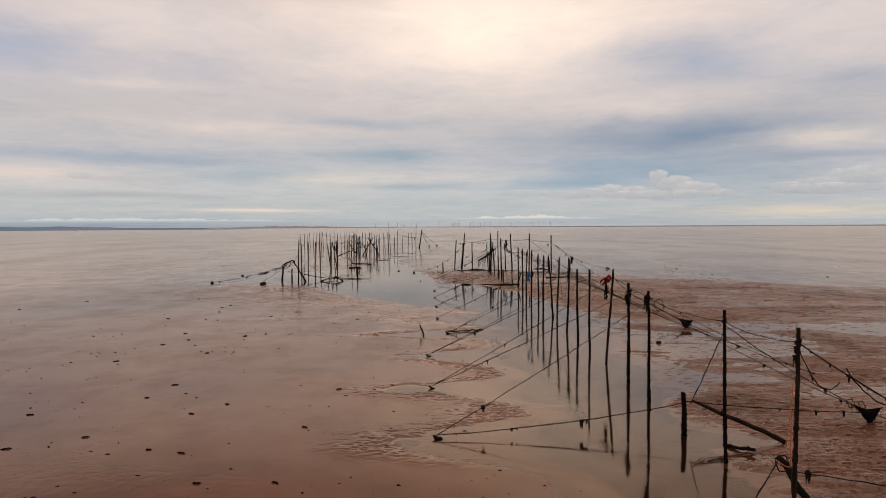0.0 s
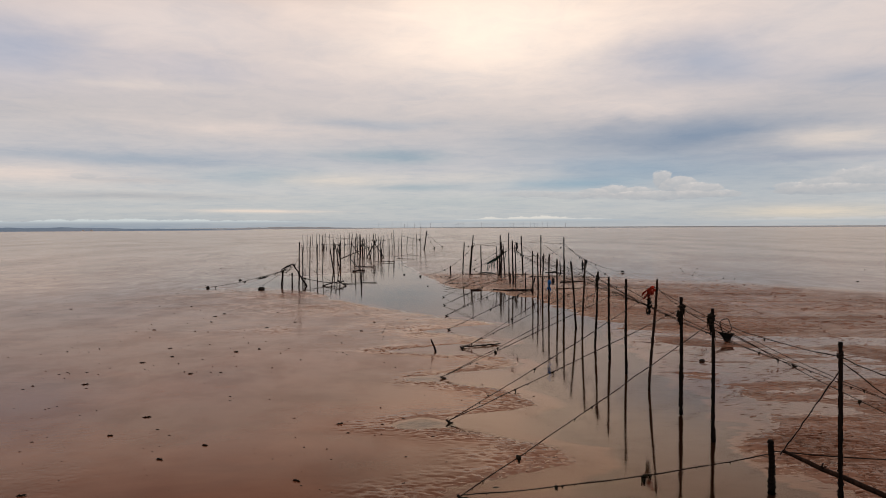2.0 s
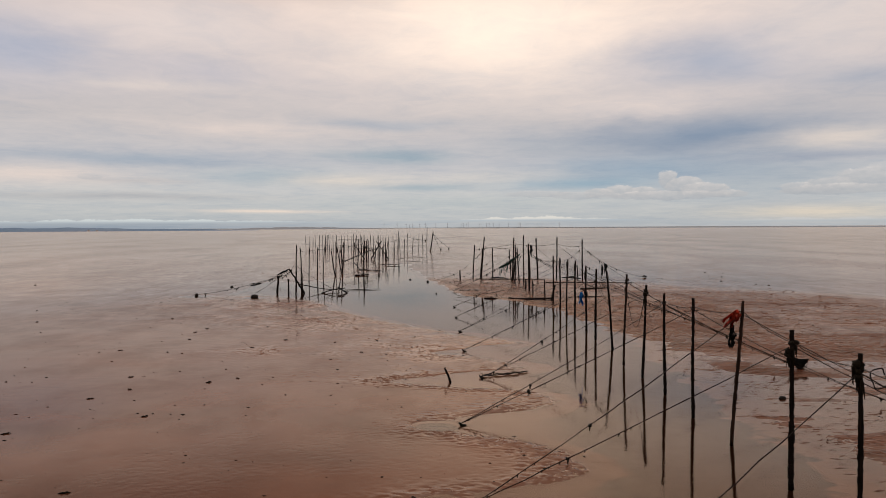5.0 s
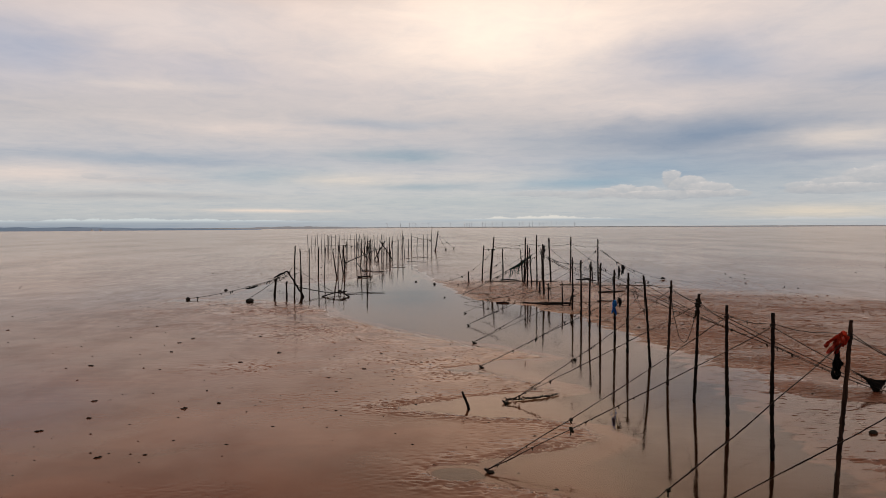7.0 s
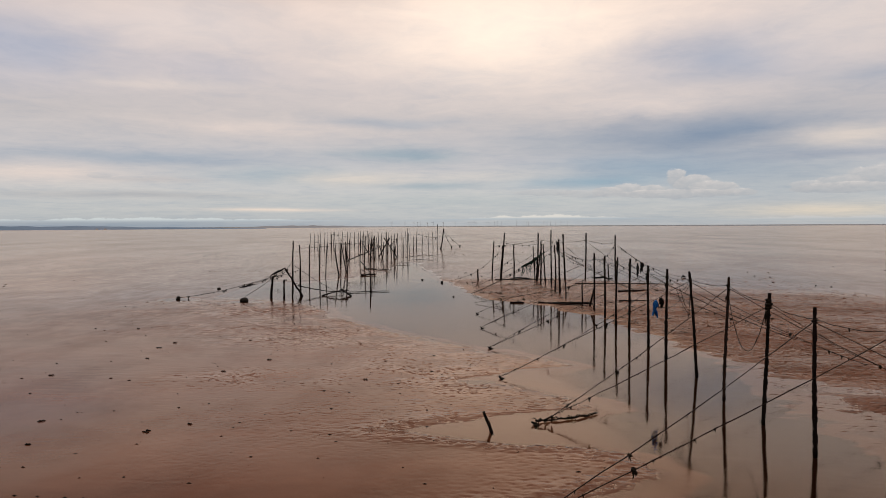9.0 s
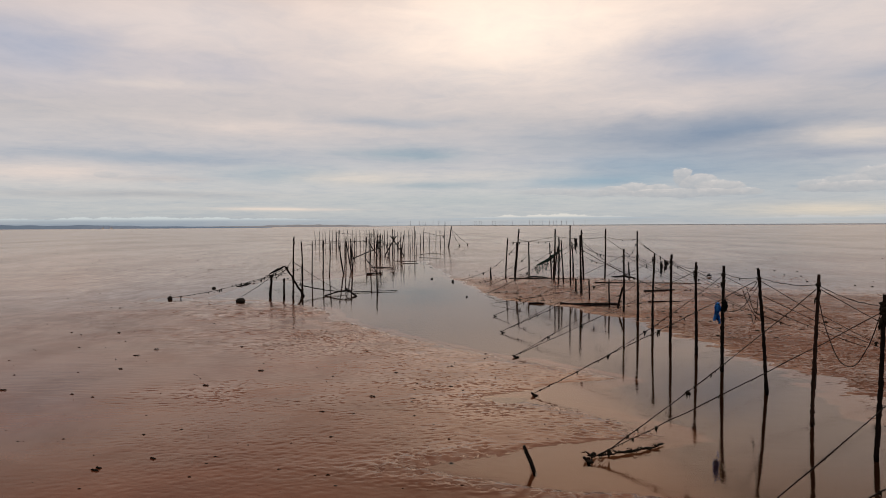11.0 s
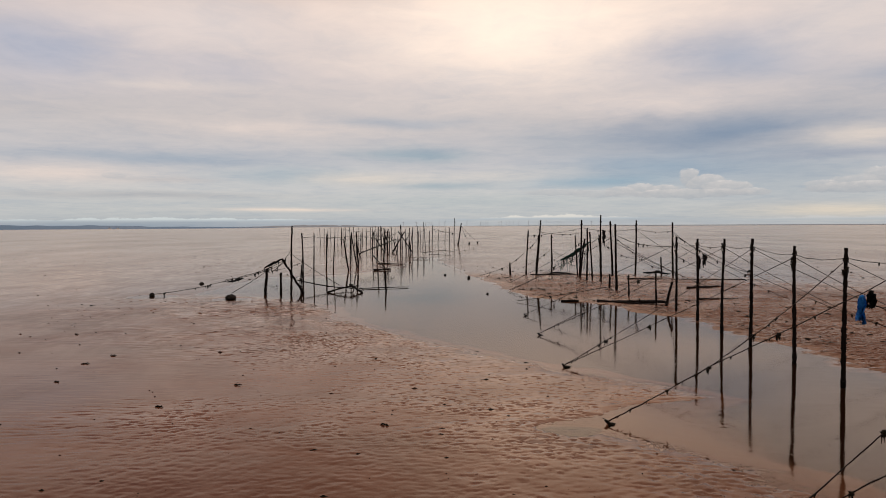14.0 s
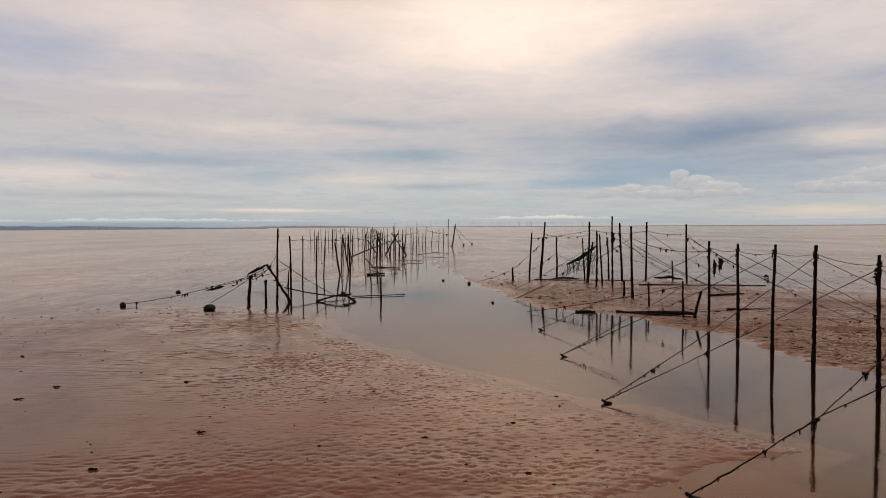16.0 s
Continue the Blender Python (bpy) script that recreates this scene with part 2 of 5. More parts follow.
def make_sand():
    m, n = material("wet_sand")
    marks = n.add("ShaderNodeAttribute", attribute_name="ripple").outputs["Fac"]
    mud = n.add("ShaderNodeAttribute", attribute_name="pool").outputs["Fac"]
    bank = n.add("ShaderNodeAttribute", attribute_name="bank").outputs["Fac"]
    y = n.add("ShaderNodeSeparateXYZ")
    n.put(n.add("ShaderNodeNewGeometry").outputs["Position"], y.inputs[0])
    far = n.span(y.outputs[1], 30, 58)
    fine = n.noise(stretched(n, 70, 70, 70), 1.0, 3, 0.6)
    patch = n.noise(stretched(n, 0.35, 0.55, 1), 1.0, 6, 0.6, 0.5)
    silt = n.noise(stretched(n, 1.1, 1.6, 1), 1.0, 6, 0.62, 0.8)
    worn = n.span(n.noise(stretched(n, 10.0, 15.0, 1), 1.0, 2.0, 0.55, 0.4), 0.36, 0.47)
    # shade in the bank's ripple dimples, put into base colour and sheen
    dip_shade = n.math("MULTIPLY", n.math("MULTIPLY", n.math("SUBTRACT", 1.0, worn), n.span(marks, 0.15, 0.65)), bank)
    base = n.ramp(patch, [(0.3, (0.094, 0.034, 0.018, 1)), (0.5, (0.140, 0.051, 0.028, 1)), (0.7, (0.195, 0.075, 0.041, 1))])
    base = n.mix(n.math("MULTIPLY", n.span(silt, 0.48, 0.66), n.math("MULTIPLY", bank, n.math("MULTIPLY_ADD", marks, 0.3, 0.1))), base, (0.060, 0.024, 0.013, 1))
    base = n.mix(n.math("MULTIPLY", dip_shade, 0.45), base, (0.045, 0.019, 0.011, 1))
    base = n.mix(n.math("MULTIPLY", n.span(fine, 0.45, 0.75), 0.25), base, (0.28, 0.14, 0.08, 1))
    bars = n.math("MULTIPLY", n.span(n.noise(stretched(n, 0.045, 0.085, 1), 1.0, 5, 0.6, 0.4), 0.44, 0.58), n.math("MULTIPLY", far, n.math("SUBTRACT", 1.0, bank)))
    base = n.mix(n.math("MULTIPLY", bars, 0.8), base, (0.27, 0.135, 0.095, 1))
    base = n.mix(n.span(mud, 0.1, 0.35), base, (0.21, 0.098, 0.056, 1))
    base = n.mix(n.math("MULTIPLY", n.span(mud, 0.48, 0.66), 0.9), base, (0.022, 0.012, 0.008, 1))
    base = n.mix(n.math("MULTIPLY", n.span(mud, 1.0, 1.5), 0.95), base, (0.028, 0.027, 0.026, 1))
    grit = n.noise(stretched(n, 0.5, 1.3, 1), 1.0, 6, 0.65)
    rough = n.math("MULTIPLY_ADD", grit, 0.08, n.math("MULTIPLY_ADD", bank, 0.10, 0.03))
    rough = n.math("MULTIPLY_ADD", marks, 0.03, n.math("MULTIPLY_ADD", far, 0.06, rough))
    lumps = n.noise(stretched(n, 14, 24, 10), 1.0, 4, 0.6, 0.8)
    swash = n.noise(stretched(n, 1.5, 1.1, 1), 1.0, 7, 0.72, 0.3)
    relief_map = n.math("MULTIPLY", n.math("MULTIPLY", worn, bank), n.math("MULTIPLY_ADD", marks, 1.3, 0.02))
    relief_map = n.math("ADD", relief_map, n.math("MULTIPLY", lumps, n.math("MULTIPLY_ADD", marks, n.math("MULTIPLY_ADD", bank, 0.25, 0.17), 0.025)))
    relief_map = n.math("ADD", relief_map, n.math("ADD", n.math("MULTIPLY", fine, n.math("MULTIPLY_ADD", marks, 0.05, 0.008)), n.math("MULTIPLY", swash, n.math("MULTIPLY_ADD", bank, 0.16, 0.03))))
    dull = n.span(n.noise(stretched(n, 0.55, 0.40, 1), 1.0, 10, 0.75, 0.1), 0.40, 0.66)
    mottle = n.span(n.noise(stretched(n, 0.11, 0.035, 1), 1.0, 8, 0.70, 0.5), 0.38, 0.64)
    dull = n.mix(n.math("MULTIPLY", far, 0.75), dull, mottle)
    damp = n.math("MULTIPLY_ADD", dull, n.math("MULTIPLY_ADD", bank, -0.2, n.math("MULTIPLY_ADD", far, 0.02, -0.25)), n.math("MULTIPLY_ADD", n.math("MULTIPLY", bank, n.span(marks, 0.72, 0.9)), -0.2, 1.13))
    speck = n.math("MULTIPLY", n.span(n.noise(stretched(n, 4.5, 0.8, 1), 1.0, 5, 0.7), 0.46, 0.62), n.math("MULTIPLY", n.span(y.outputs[1], 24, 42), n.span(n.noise(stretched(n, 0.10, 0.07, 1), 1.0, 3, 0.6), 0.35, 0.6)))
    damp = n.math("MULTIPLY_ADD", n.math("MULTIPLY", speck, n.span(y.outputs[0], -4, -16)), 0.20, damp)
    glint = n.math("SUBTRACT", n.noise(stretched(n, 2.4, 0.42, 1), 1.0, 8, 0.78), 0.5)
    damp = n.math("MULTIPLY_ADD", n.math("MULTIPLY", glint, n.span(y.outputs[1], 20, 40)), 0.75, damp)
    damp = n.math("MULTIPLY", damp, n.math("MULTIPLY_ADD", dip_shade, -0.35, n.math("MULTIPLY_ADD", n.math("MULTIPLY", n.span(marks, 0.2, 0.6), n.math("SUBTRACT", 1.0, bank)), 0.32, 1.0)))
    grain = n.span(n.noise(stretched(n, 5.0, 1.6, 1), 1.0, 4, 0.65), 0.36, 0.60)
    dry = n.math("MULTIPLY", n.add("ShaderNodeAttribute", attribute_name="drained").outputs["Fac"], n.math("MULTIPLY_ADD", grain, 0.16, 0.06))
    damp = n.math("MULTIPLY", damp, n.math("SUBTRACT", 1.0, dry))
    damp = n.math("MULTIPLY", damp, n.span(y.outputs[2], -0.014, -0.002))
    body = n.add("ShaderNodeBsdfDiffuse")
    n.put(base, body.inputs["Color"]), n.put(bump(n, relief_map, 0.8, 0.016), body.inputs["Normal"])
    sheen(n, body.outputs[0], bump(n, relief_map, 0.8, 0.016), bump(n, relief_map, 0.2, 0.016), rough, damp, (1.0, 0.85, 0.73, 1), n.math("MULTIPLY_ADD", bank, 0.28, 0.08), 1.33)
    return m


def make_water():
    m, n = material("shallow_water")
    near = n.noise(stretched(n, 9.0, 16.0, 1), 1.0, 2, 0.5, 0.3)
    wide = n.noise(stretched(n, 0.9, 2.2, 1), 1.0, 2, 0.5)
    calm = n.noise(stretched(n, 0.25, 0.5, 1), 1.0, 4, 0.6)
    deep = n.add("ShaderNodeAttribute", attribute_name="pool").outputs["Fac"]
    waves = n.math("MULTIPLY", near, n.math("MULTIPLY_ADD", n.span(calm, 0.3, 0.7), 0.9, 0.9))
    waves = n.math("MULTIPLY", waves, n.span(deep, 1.2, 0.95))
    nor = bump(n, n.math("ADD", waves, n.math("MULTIPLY", wide, 0.35)), 0.4, 0.0021)
    tr = n.add("ShaderNodeBsdfTransparent")
    tr.inputs[0].default_value = (0.97, 0.88, 0.80, 1)
    # the reflection is tinted warm, but greyed and dimmed over the hollows
    sheen(n, tr.outputs[0], nor, nor, n.math("MULTIPLY_ADD", n.span(deep, 0.25, 0.05), 0.05, 0.002), n.math("MULTIPLY_ADD", n.span(deep, 1.0, 1.4), -0.45, 1.1), n.mix(n.span(deep, 1.0, 1.4), (1.0, 0.86, 0.74, 1), (0.92, 0.90, 0.88, 1)), ior=1.39)
    return m


def make_wood(name, dark, light, rough=0.6):
    m, n = material(name)
    co = n.add("ShaderNodeTexCoord").outputs["Object"]
    grain = n.noise(n.vec("MULTIPLY", co, (40, 40, 2.5)), 1.0, 5, 0.6, 0.4)
    blotch = n.noise(n.vec("MULTIPLY", co, (6, 6, 4)), 1.0, 4, 0.6)
    base = n.mix(n.span(grain, 0.35, 0.7), dark, light)
    base = n.mix(n.math("MULTIPLY", n.span(blotch, 0.5, 0.65), 0.7), base, tuple(c * 0.45 for c in dark[:3]) + (1,))
    finish(n, principled(n, base, rough, bump(n, n.math("ADD", grain, n.math("MULTIPLY", blotch, 1.5)), 0.7, 0.01), Specular_IOR_Level=0.1))
    return m


def make_plain(name, a, b, scale, rough, depth=0.01, **more):
    m, n = material(name)
    co = n.add("ShaderNodeTexCoord").outputs["Object"]
    v = n.noise(co, scale, 5, 0.6, 0.3)
    base = n.mix(n.span(v, 0.3, 0.7), a, b)
    finish(n, principled(n, base, rough, bump(n, v, 0.6, depth), **{"Specular_IOR_Level": 0.08, **more}))
    return m


SAND = make_sand()
WATER = make_water()
WOOD = make_wood("weathered_stake_wood", (0.004, 0.003, 0.0025, 1), (0.014, 0.009, 0.007, 1), 0.85)
BROWN_WOOD = make_wood("bleached_brown_wood", (0.014, 0.008, 0.006, 1), (0.046, 0.025, 0.017, 1), 0.8)
OLD_WOOD = make_wood("blackened_driftwood", (0.006, 0.0045, 0.004, 1), (0.017, 0.012, 0.010, 1), 0.8)
ROPE = make_plain("tarred_rope", (0.010, 0.008, 0.007, 1), (0.028, 0.021, 0.017, 1), 60, 0.8, 0.003)
WEED = make_plain("dark_bladderwrack", (0.008, 0.007, 0.005, 1), (0.020, 0.016, 0.010, 1), 30, 0.7, 0.004)
NET = make_plain("black_netting", (0.006, 0.007, 0.007, 1), (0.014, 0.015, 0.015, 1), 50, 0.7, 0.004)
GREEN_NET = make_plain("green_netting", (0.006, 0.019, 0.016, 1), (0.012, 0.042, 0.034, 1), 40, 0.6, 0.004)
RED_CLOTH = make_plain("red_plastic_rag", (0.34, 0.025, 0.012, 1), (0.52, 0.05, 0.022, 1), 14, 0.5, 0.01)
BLUE_CLOTH = make_plain("blue_plastic_rag", (0.012, 0.14, 0.50, 1), (0.03, 0.24, 0.70, 1), 14, 0.4, 0.01)
ORANGE_TWINE = make_plain("orange_twine", (0.55, 0.12, 0.03, 1), (0.70, 0.22, 0.06, 1), 40, 0.6, 0.002)
STONE = make_plain("weedy_stone", (0.012, 0.011, 0.009, 1), (0.03, 0.026, 0.022, 1), 12, 0.6, 0.02)
# blue of the distant haze is mixed into the coast's base colour
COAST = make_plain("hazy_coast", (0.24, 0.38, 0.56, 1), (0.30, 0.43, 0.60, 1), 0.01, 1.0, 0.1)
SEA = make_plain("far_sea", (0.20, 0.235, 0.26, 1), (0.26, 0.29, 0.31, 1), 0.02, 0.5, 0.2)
# farther land: still more haze painted into the colour
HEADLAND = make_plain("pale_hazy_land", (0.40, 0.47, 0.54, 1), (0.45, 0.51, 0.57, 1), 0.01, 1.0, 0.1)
WHITE = make_plain("pale_paint", (0.72, 0.73, 0.74, 1), (0.80, 0.80, 0.80, 1), 2.0, 0.5, 0.002)
# paled so that the turbines fade as if behind miles of air
TURBINE = make_plain("hazy_grey_steel", (0.52, 0.57, 0.61, 1), (0.58, 0.63, 0.66, 1), 0.5, 0.6, 0.002)

# ---------- ground and water ----------


def lattice(ix, iy, seed):
    h = (ix * 374761393 + iy * 668265263 + seed * 974634667) & 0x7FFFFFFF
    h = ((h ^ (h >> 13)) * 1274126177) & 0x7FFFFFFF
    return ((h ^ (h >> 16)) & 0xFFFF) / 65535.0


def value_noise(x, y, seed=0):
    ix, iy = np.floor(x).astype(np.int64), np.floor(y).astype(np.int64)
    fx, fy = x - ix, y - iy
    fx, fy = fx * fx * (3 - 2 * fx), fy * fy * (3 - 2 * fy)
    a, b = lattice(ix, iy, seed), lattice(ix + 1, iy, seed)
    c, d = lattice(ix, iy + 1, seed), lattice(ix + 1, iy + 1, seed)
    return (a * (1 - fx) + b * fx) * (1 - fy) + (c * (1 - fx) + d * fx) * fy


def fbm(x, y, octaves=4, seed=0, gain=0.5):
    total, amp, norm = 0.0, 1.0, 0.0
    for k in range(octaves):
        total = total + amp * value_noise(x * 2.03**k + 17.3 * k, y * 2.03**k - 9.1 * k, seed + k)
        norm += amp
        amp *= gain
    return total / norm


def smooth(x, lo, hi):
    t = np.clip((x - lo) / (hi - lo), 0, 1)
    return t * t * (3 - 2 * t)


# the scoured pool along the stakes: y, left shore, right shore
SHORE_Y = [-20, 6, 8, 9.1, 9.9, 10.6, 11.3, 12.1, 12.8, 13.5, 14.3, 15.2, 15.9, 17, 17.7, 18.2, 18.7, 19.3, 19.8, 20.5, 22, 23.2, 24.2, 26.2, 27.9, 30.2, 33.8, 36, 40, 44, 47, 52, 58, 75]
SHORE_L = [2.8, 2.6, 2.2, 0.4, 0.7, 2.2, 2.1, 0.5, 0.4, 1.9, 1.9, 0.4, 0.5, 2.0, 2.0, 0.0, -1.1, 0.0, 1.6, 1.6, -0.2, 2.0, 1.2, -0.8, -2.1, -3.6, -5.3, -7.8, -9.0, -8.5, -6.0, -4.6, -4.4, -5.0]
SHORE_R = [4.2, 4.2, 4.3, 4.4, 4.5, 4.55, 4.6, 4.75, 4.8, 4.9, 4.9, 4.9, 4.9, 4.9, 5.0, 5.05, 5.1, 5.2, 5.2, 5.2, 5.25, 5.3, 5.2, 5.0, 4.6, 4.1, 2.6, 0.6, -0.1, -0.7, -1.8, -2.5, -3.6, -4.0]


HOLLOWS = [(-0.1, 15.5, 0.9), (0.1, 9.35, 0.8), (-0.05, 12.4, 0.9), (0.0, 21.75, 0.6)]


def pits(x, y, wide, deep, seed, keep=0.8):
    """Small oval dimples in uneven rows: 0 on the flat, 1 at the bottom of a dimple."""
    u, v = x / wide, y / deep
    iu, iv = np.floor(u).astype(np.int64), np.floor(v).astype(np.int64)
    depth = np.zeros_like(x)
    for du in (-1, 0, 1):
        for dv in (-1, 0, 1):
            cu, cv = iu + du, iv + dv
            r1, r2, r3, r4 = (lattice(cu, cv, seed + k) for k in range(4))
            fu, fv = cu + 0.5 + 0.75 * (r1 - 0.5) + 0.5 * (cv % 2), cv + 0.5 + 0.7 * (r2 - 0.5)
            size = 0.27 + 0.27 * r3
            bow = 0.15 * (u - fu) ** 2
            far = np.hypot((u - fu) / size * 0.98, (v - fv + bow) / size * 0.98)
            depth = np.maximum(depth, (1 - smooth(far, 0.45, 1.0)) * (0.5 + 0.5 * r3) * (r4 < keep))
    return depth


def ripple_wave(x, y):
    """Worn ripple marks: a dimpled face with faint rows; 1 on the flat, 0 in the dimples."""
    drift = fbm(x * 0.45, y * 0.45, 3, 51) - 0.5
    jog = fbm(x * 2.6, y * 2.2, 3, 54) - 0.5
    sway = 1.62 * x + 0.30 * jog, 1.70 * y + 0.44 * x + 0.6 * drift + 0.18 * jog
    lump = value_noise(x * 11.5, y * 14.0, 53)
    return 1.0 - 0.75 * pits(*sway, 0.112, 0.13, 90, 0.72) - 0.25 * pits(sway[0] * 1.7, sway[1] * 1.7 + 3, 0.12, 0.13, 95, 0.6) - 0.25 * (lump - 0.5)


def relief(x, y):
    """Height over the water's face, and how drained the sand is."""
    wob = (fbm(x * 0.9, y * 0.9, 4, 3) - 0.5) * 1.1 + (fbm(x * 1.6, y * 2.8, 4, 4, 0.6) - 0.5) * 1.3 * smooth(x, 3.0, 4.2)
    left, right = np.interp(y, SHORE_Y, SHORE_L), np.interp(y, SHORE_Y, SHORE_R)
    inside = np.minimum(x - left, right - x) + wob
    inside = np.where(y > 62, -3.0, inside)
    pool = smooth(inside, -0.8, 1.0)
    # hollows scoured beside the first anchor pegs
    hollow = np.zeros_like(x)
    for hx, hy, hr in HOLLOWS:
        hollow = np.maximum(hollow, smooth(1.1 - np.hypot((x - hx) / 0.5, (y - hy) / 0.4) / hr - 1.2 * (value_noise(x * 2.1, y * 2.1, 5) - 0.5), 0.0, 0.6))
    pool = np.maximum(pool, hollow)
    # worn ripple marks: small lumps that stand out of a film of water
    q = fbm(x * 0.5, y * 0.5, 2, 40) * 2.5
    rip = fbm(x * 11.0 + q, y * 12.5 + q * 1.6, 2, 11, 0.3)
    big = fbm(x * 1.3 + q, y * 3.0 + q, 3, 12)
    wave = ripple_wave(x, y)
    patch = smooth(fbm(x * 0.35, y * 0.5, 3, 21), 0.38, 0.60)
    scrap = smooth(fbm(x * 1.1, y * 1.4, 3, 23), 0.38, 0.56)
    spits = np.exp(-((inside + 0.35) / 0.85) ** 2) * smooth(y, 8, 9.5) * (1 - smooth(y, 19, 23)) * (0.45 + 0.55 * scrap)
    field = np.exp(-(np.minimum(inside + 1.0, 0) / 5.0) ** 2) * smooth(y + 0.35 * x, 16.5, 21) * (0.30 + 0.40 * patch + 0.30 * scrap)
    field = np.maximum(field, np.exp(-((x + 7.0) / 6.0) ** 2) * smooth(y, 26, 30) * (0.12 + 0.2 * patch)) * (1 - smooth(y, 35.2, 36.4))
    drained = np.exp(-(((x + 8.0) / 7.5) ** 2)) * smooth(y, 24, 29) * (1 - smooth(y, 35.2, 36.6)) * (0.6 + 0.4 * patch)
    drained = np.maximum(drained, 1.9 * spits * smooth(rip, 0.34, 0.54))
    # the water in which the wing's stumps stand, with a scoured dish round each of its two stones
    shore = 36.5 + 1.2 * (fbm(x * 0.5, y * 0.0, 3, 61) - 0.5) + 0.05 * np.maximum(-9 - x, 0) ** 2
    wing_pond = smooth(y - shore, -0.15, 0.25) * smooth(44.5 - y + 4 * (fbm(x * 0.4, y * 0.5, 3, 62) - 0.5), -0.5, 1.5) * smooth(x, -10.8, -9.2) * (1 - smooth(x, -5, -3))
    for hx, hy, hr in ((-8.5, 35.25, 0.75), (-11.4, 36.0, 0.9)):
        wing_pond = np.maximum(wing_pond, smooth(1.0 - np.hypot((x - hx) / hr, (y - hy) / (hr * 0.8)), 0.0, 0.3))
    crowd = np.clip(0.05 * patch + 1.15 * spits + 0.8 * field, 0, 1.0) * (1 - wing_pond)
    flats = 0.0035 + 0.007 * crowd + 0.005 * spits + 0.006 * (big - 0.5) * crowd + 0.028 * np.clip(crowd - 0.75 * spits, 0, 1) * (wave - 0.50) + 0.016 * spits * (rip - 0.42) - 0.016 * wing_pond
    flats = flats - 0.020 * spits * pits(1.3 * x + 0.4 * (big - 0.5), 1.3 * y + 0.35 * x + 5, 0.12, 0.12, 120, 0.9)
    streak = fbm(x * 0.28 + 0.12 * y, y * 0.75, 4, 31) - 0.5
    bank = np.interp(y, [6, 9, 12, 14, 18, 21, 24, 28], [0.012, 0.020, 0.012, 0.001, -0.003, 0.005, 0.028, 0.036])
    bank = bank + np.interp(y, [12, 15, 20, 24], [0.08, 0.06, 0.06, 0.08]) * streak + (big - 0.5) * 0.02
    bank = bank + (0.026 * (wave - 0.75) * (1 - smooth(x, 9, 12)) + 0.012 * (rip - 0.5)) * smooth(bank, 0.0, 0.016)
    far_edge = 46.5 - 0.85 * np.maximum(x - 4.0, 0) + 3 * (fbm(x * 0.15, y * 0.3, 3, 9) - 0.5)
    on_bank = smooth(x - (right + left) / 2, 0, 0.8) * smooth(far_edge - y, -2.0, 3.0)
    land = flats * (1 - on_bank) + bank * on_bank
    open_flat = smooth(y, 40, 60) * (1 - on_bank)
    land = land * (1 - open_flat) + open_flat * (0.005 + 0.02 * np.clip(fbm(x * 0.07, y * 0.16, 5, 8, 0.6) - 0.5, -0.12, 0.2))
    land = land - 0.012 * smooth(hollow, 0.0, 0.5)
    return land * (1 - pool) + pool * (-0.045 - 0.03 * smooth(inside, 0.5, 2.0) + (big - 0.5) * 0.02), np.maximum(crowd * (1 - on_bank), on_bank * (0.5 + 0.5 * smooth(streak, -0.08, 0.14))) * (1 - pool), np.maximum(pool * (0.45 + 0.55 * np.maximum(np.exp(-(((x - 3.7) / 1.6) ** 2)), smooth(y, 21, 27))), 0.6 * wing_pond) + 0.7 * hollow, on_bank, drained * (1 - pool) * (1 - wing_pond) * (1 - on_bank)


def height(x, y):
    return relief(x, y)[0]


def spread(lo, hi, step, reach_lo, reach_hi, grow=1.14):
    mid = list(np.arange(lo, hi, step))
    up, s = [mid[-1]], step
    while up[-1] < reach_hi:
        s *= grow
        up.append(up[-1] + s)
    down, s = [mid[0]], step
    while down[-1] > reach_lo:
        s *= grow
        down.append(down[-1] - s)
    return np.array(down[:0:-1] + mid + up[1:])


def sheet(name, xs, ys, zs, mat):
    nx, ny = len(xs), len(ys)
    X, Y = np.meshgrid(xs, ys)
    co = np.stack([X, Y, zs(X, Y)], -1).reshape(-1, 3).astype(np.float32)
    i = (np.arange(ny - 1)[:, None] * nx + np.arange(nx - 1)[None, :]).ravel()
    quads = np.stack([i, i + 1, i + nx + 1, i + nx], -1).astype(np.int32)
    me = bpy.data.meshes.new(name)
    me.vertices.add(len(co))
    me.vertices.foreach_set("co", co.ravel())
    me.loops.add(quads.size)
    me.loops.foreach_set("vertex_index", quads.ravel())
    me.polygons.add(len(quads))
    me.polygons.foreach_set("loop_start", np.arange(0, quads.size, 4, dtype=np.int32))
    me.polygons.foreach_set("use_smooth", np.ones(len(quads), dtype=bool))
    me.update(calc_edges=True)
    me.materials.append(mat)
    return new(name, me)


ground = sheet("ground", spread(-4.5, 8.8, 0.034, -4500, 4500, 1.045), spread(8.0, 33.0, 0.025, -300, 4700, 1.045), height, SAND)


def note(ob, **layers):
    """Stores values of relief() on the points of a sheet."""
    co = np.empty(len(ob.data.vertices) * 3, np.float32)
    ob.data.vertices.foreach_get("co", co)
    values = relief(co[0::3].astype(float), co[1::3].astype(float))
    for name, k in layers.items():
        ob.data.attributes.new(name, "FLOAT", "POINT").data.foreach_set("value", values[k].astype(np.float32))


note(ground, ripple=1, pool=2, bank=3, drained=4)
tagged(ground, "wide flat of wet rippled brown sand", "sand flat", kind="structure")
water = sheet("water", spread(-14, 14, 0.25, -4500, 4500, 1.2), spread(5, 62, 0.25, -300, 4700, 1.2), lambda x, y: x * 0.0, WATER)
note(water, pool=2)
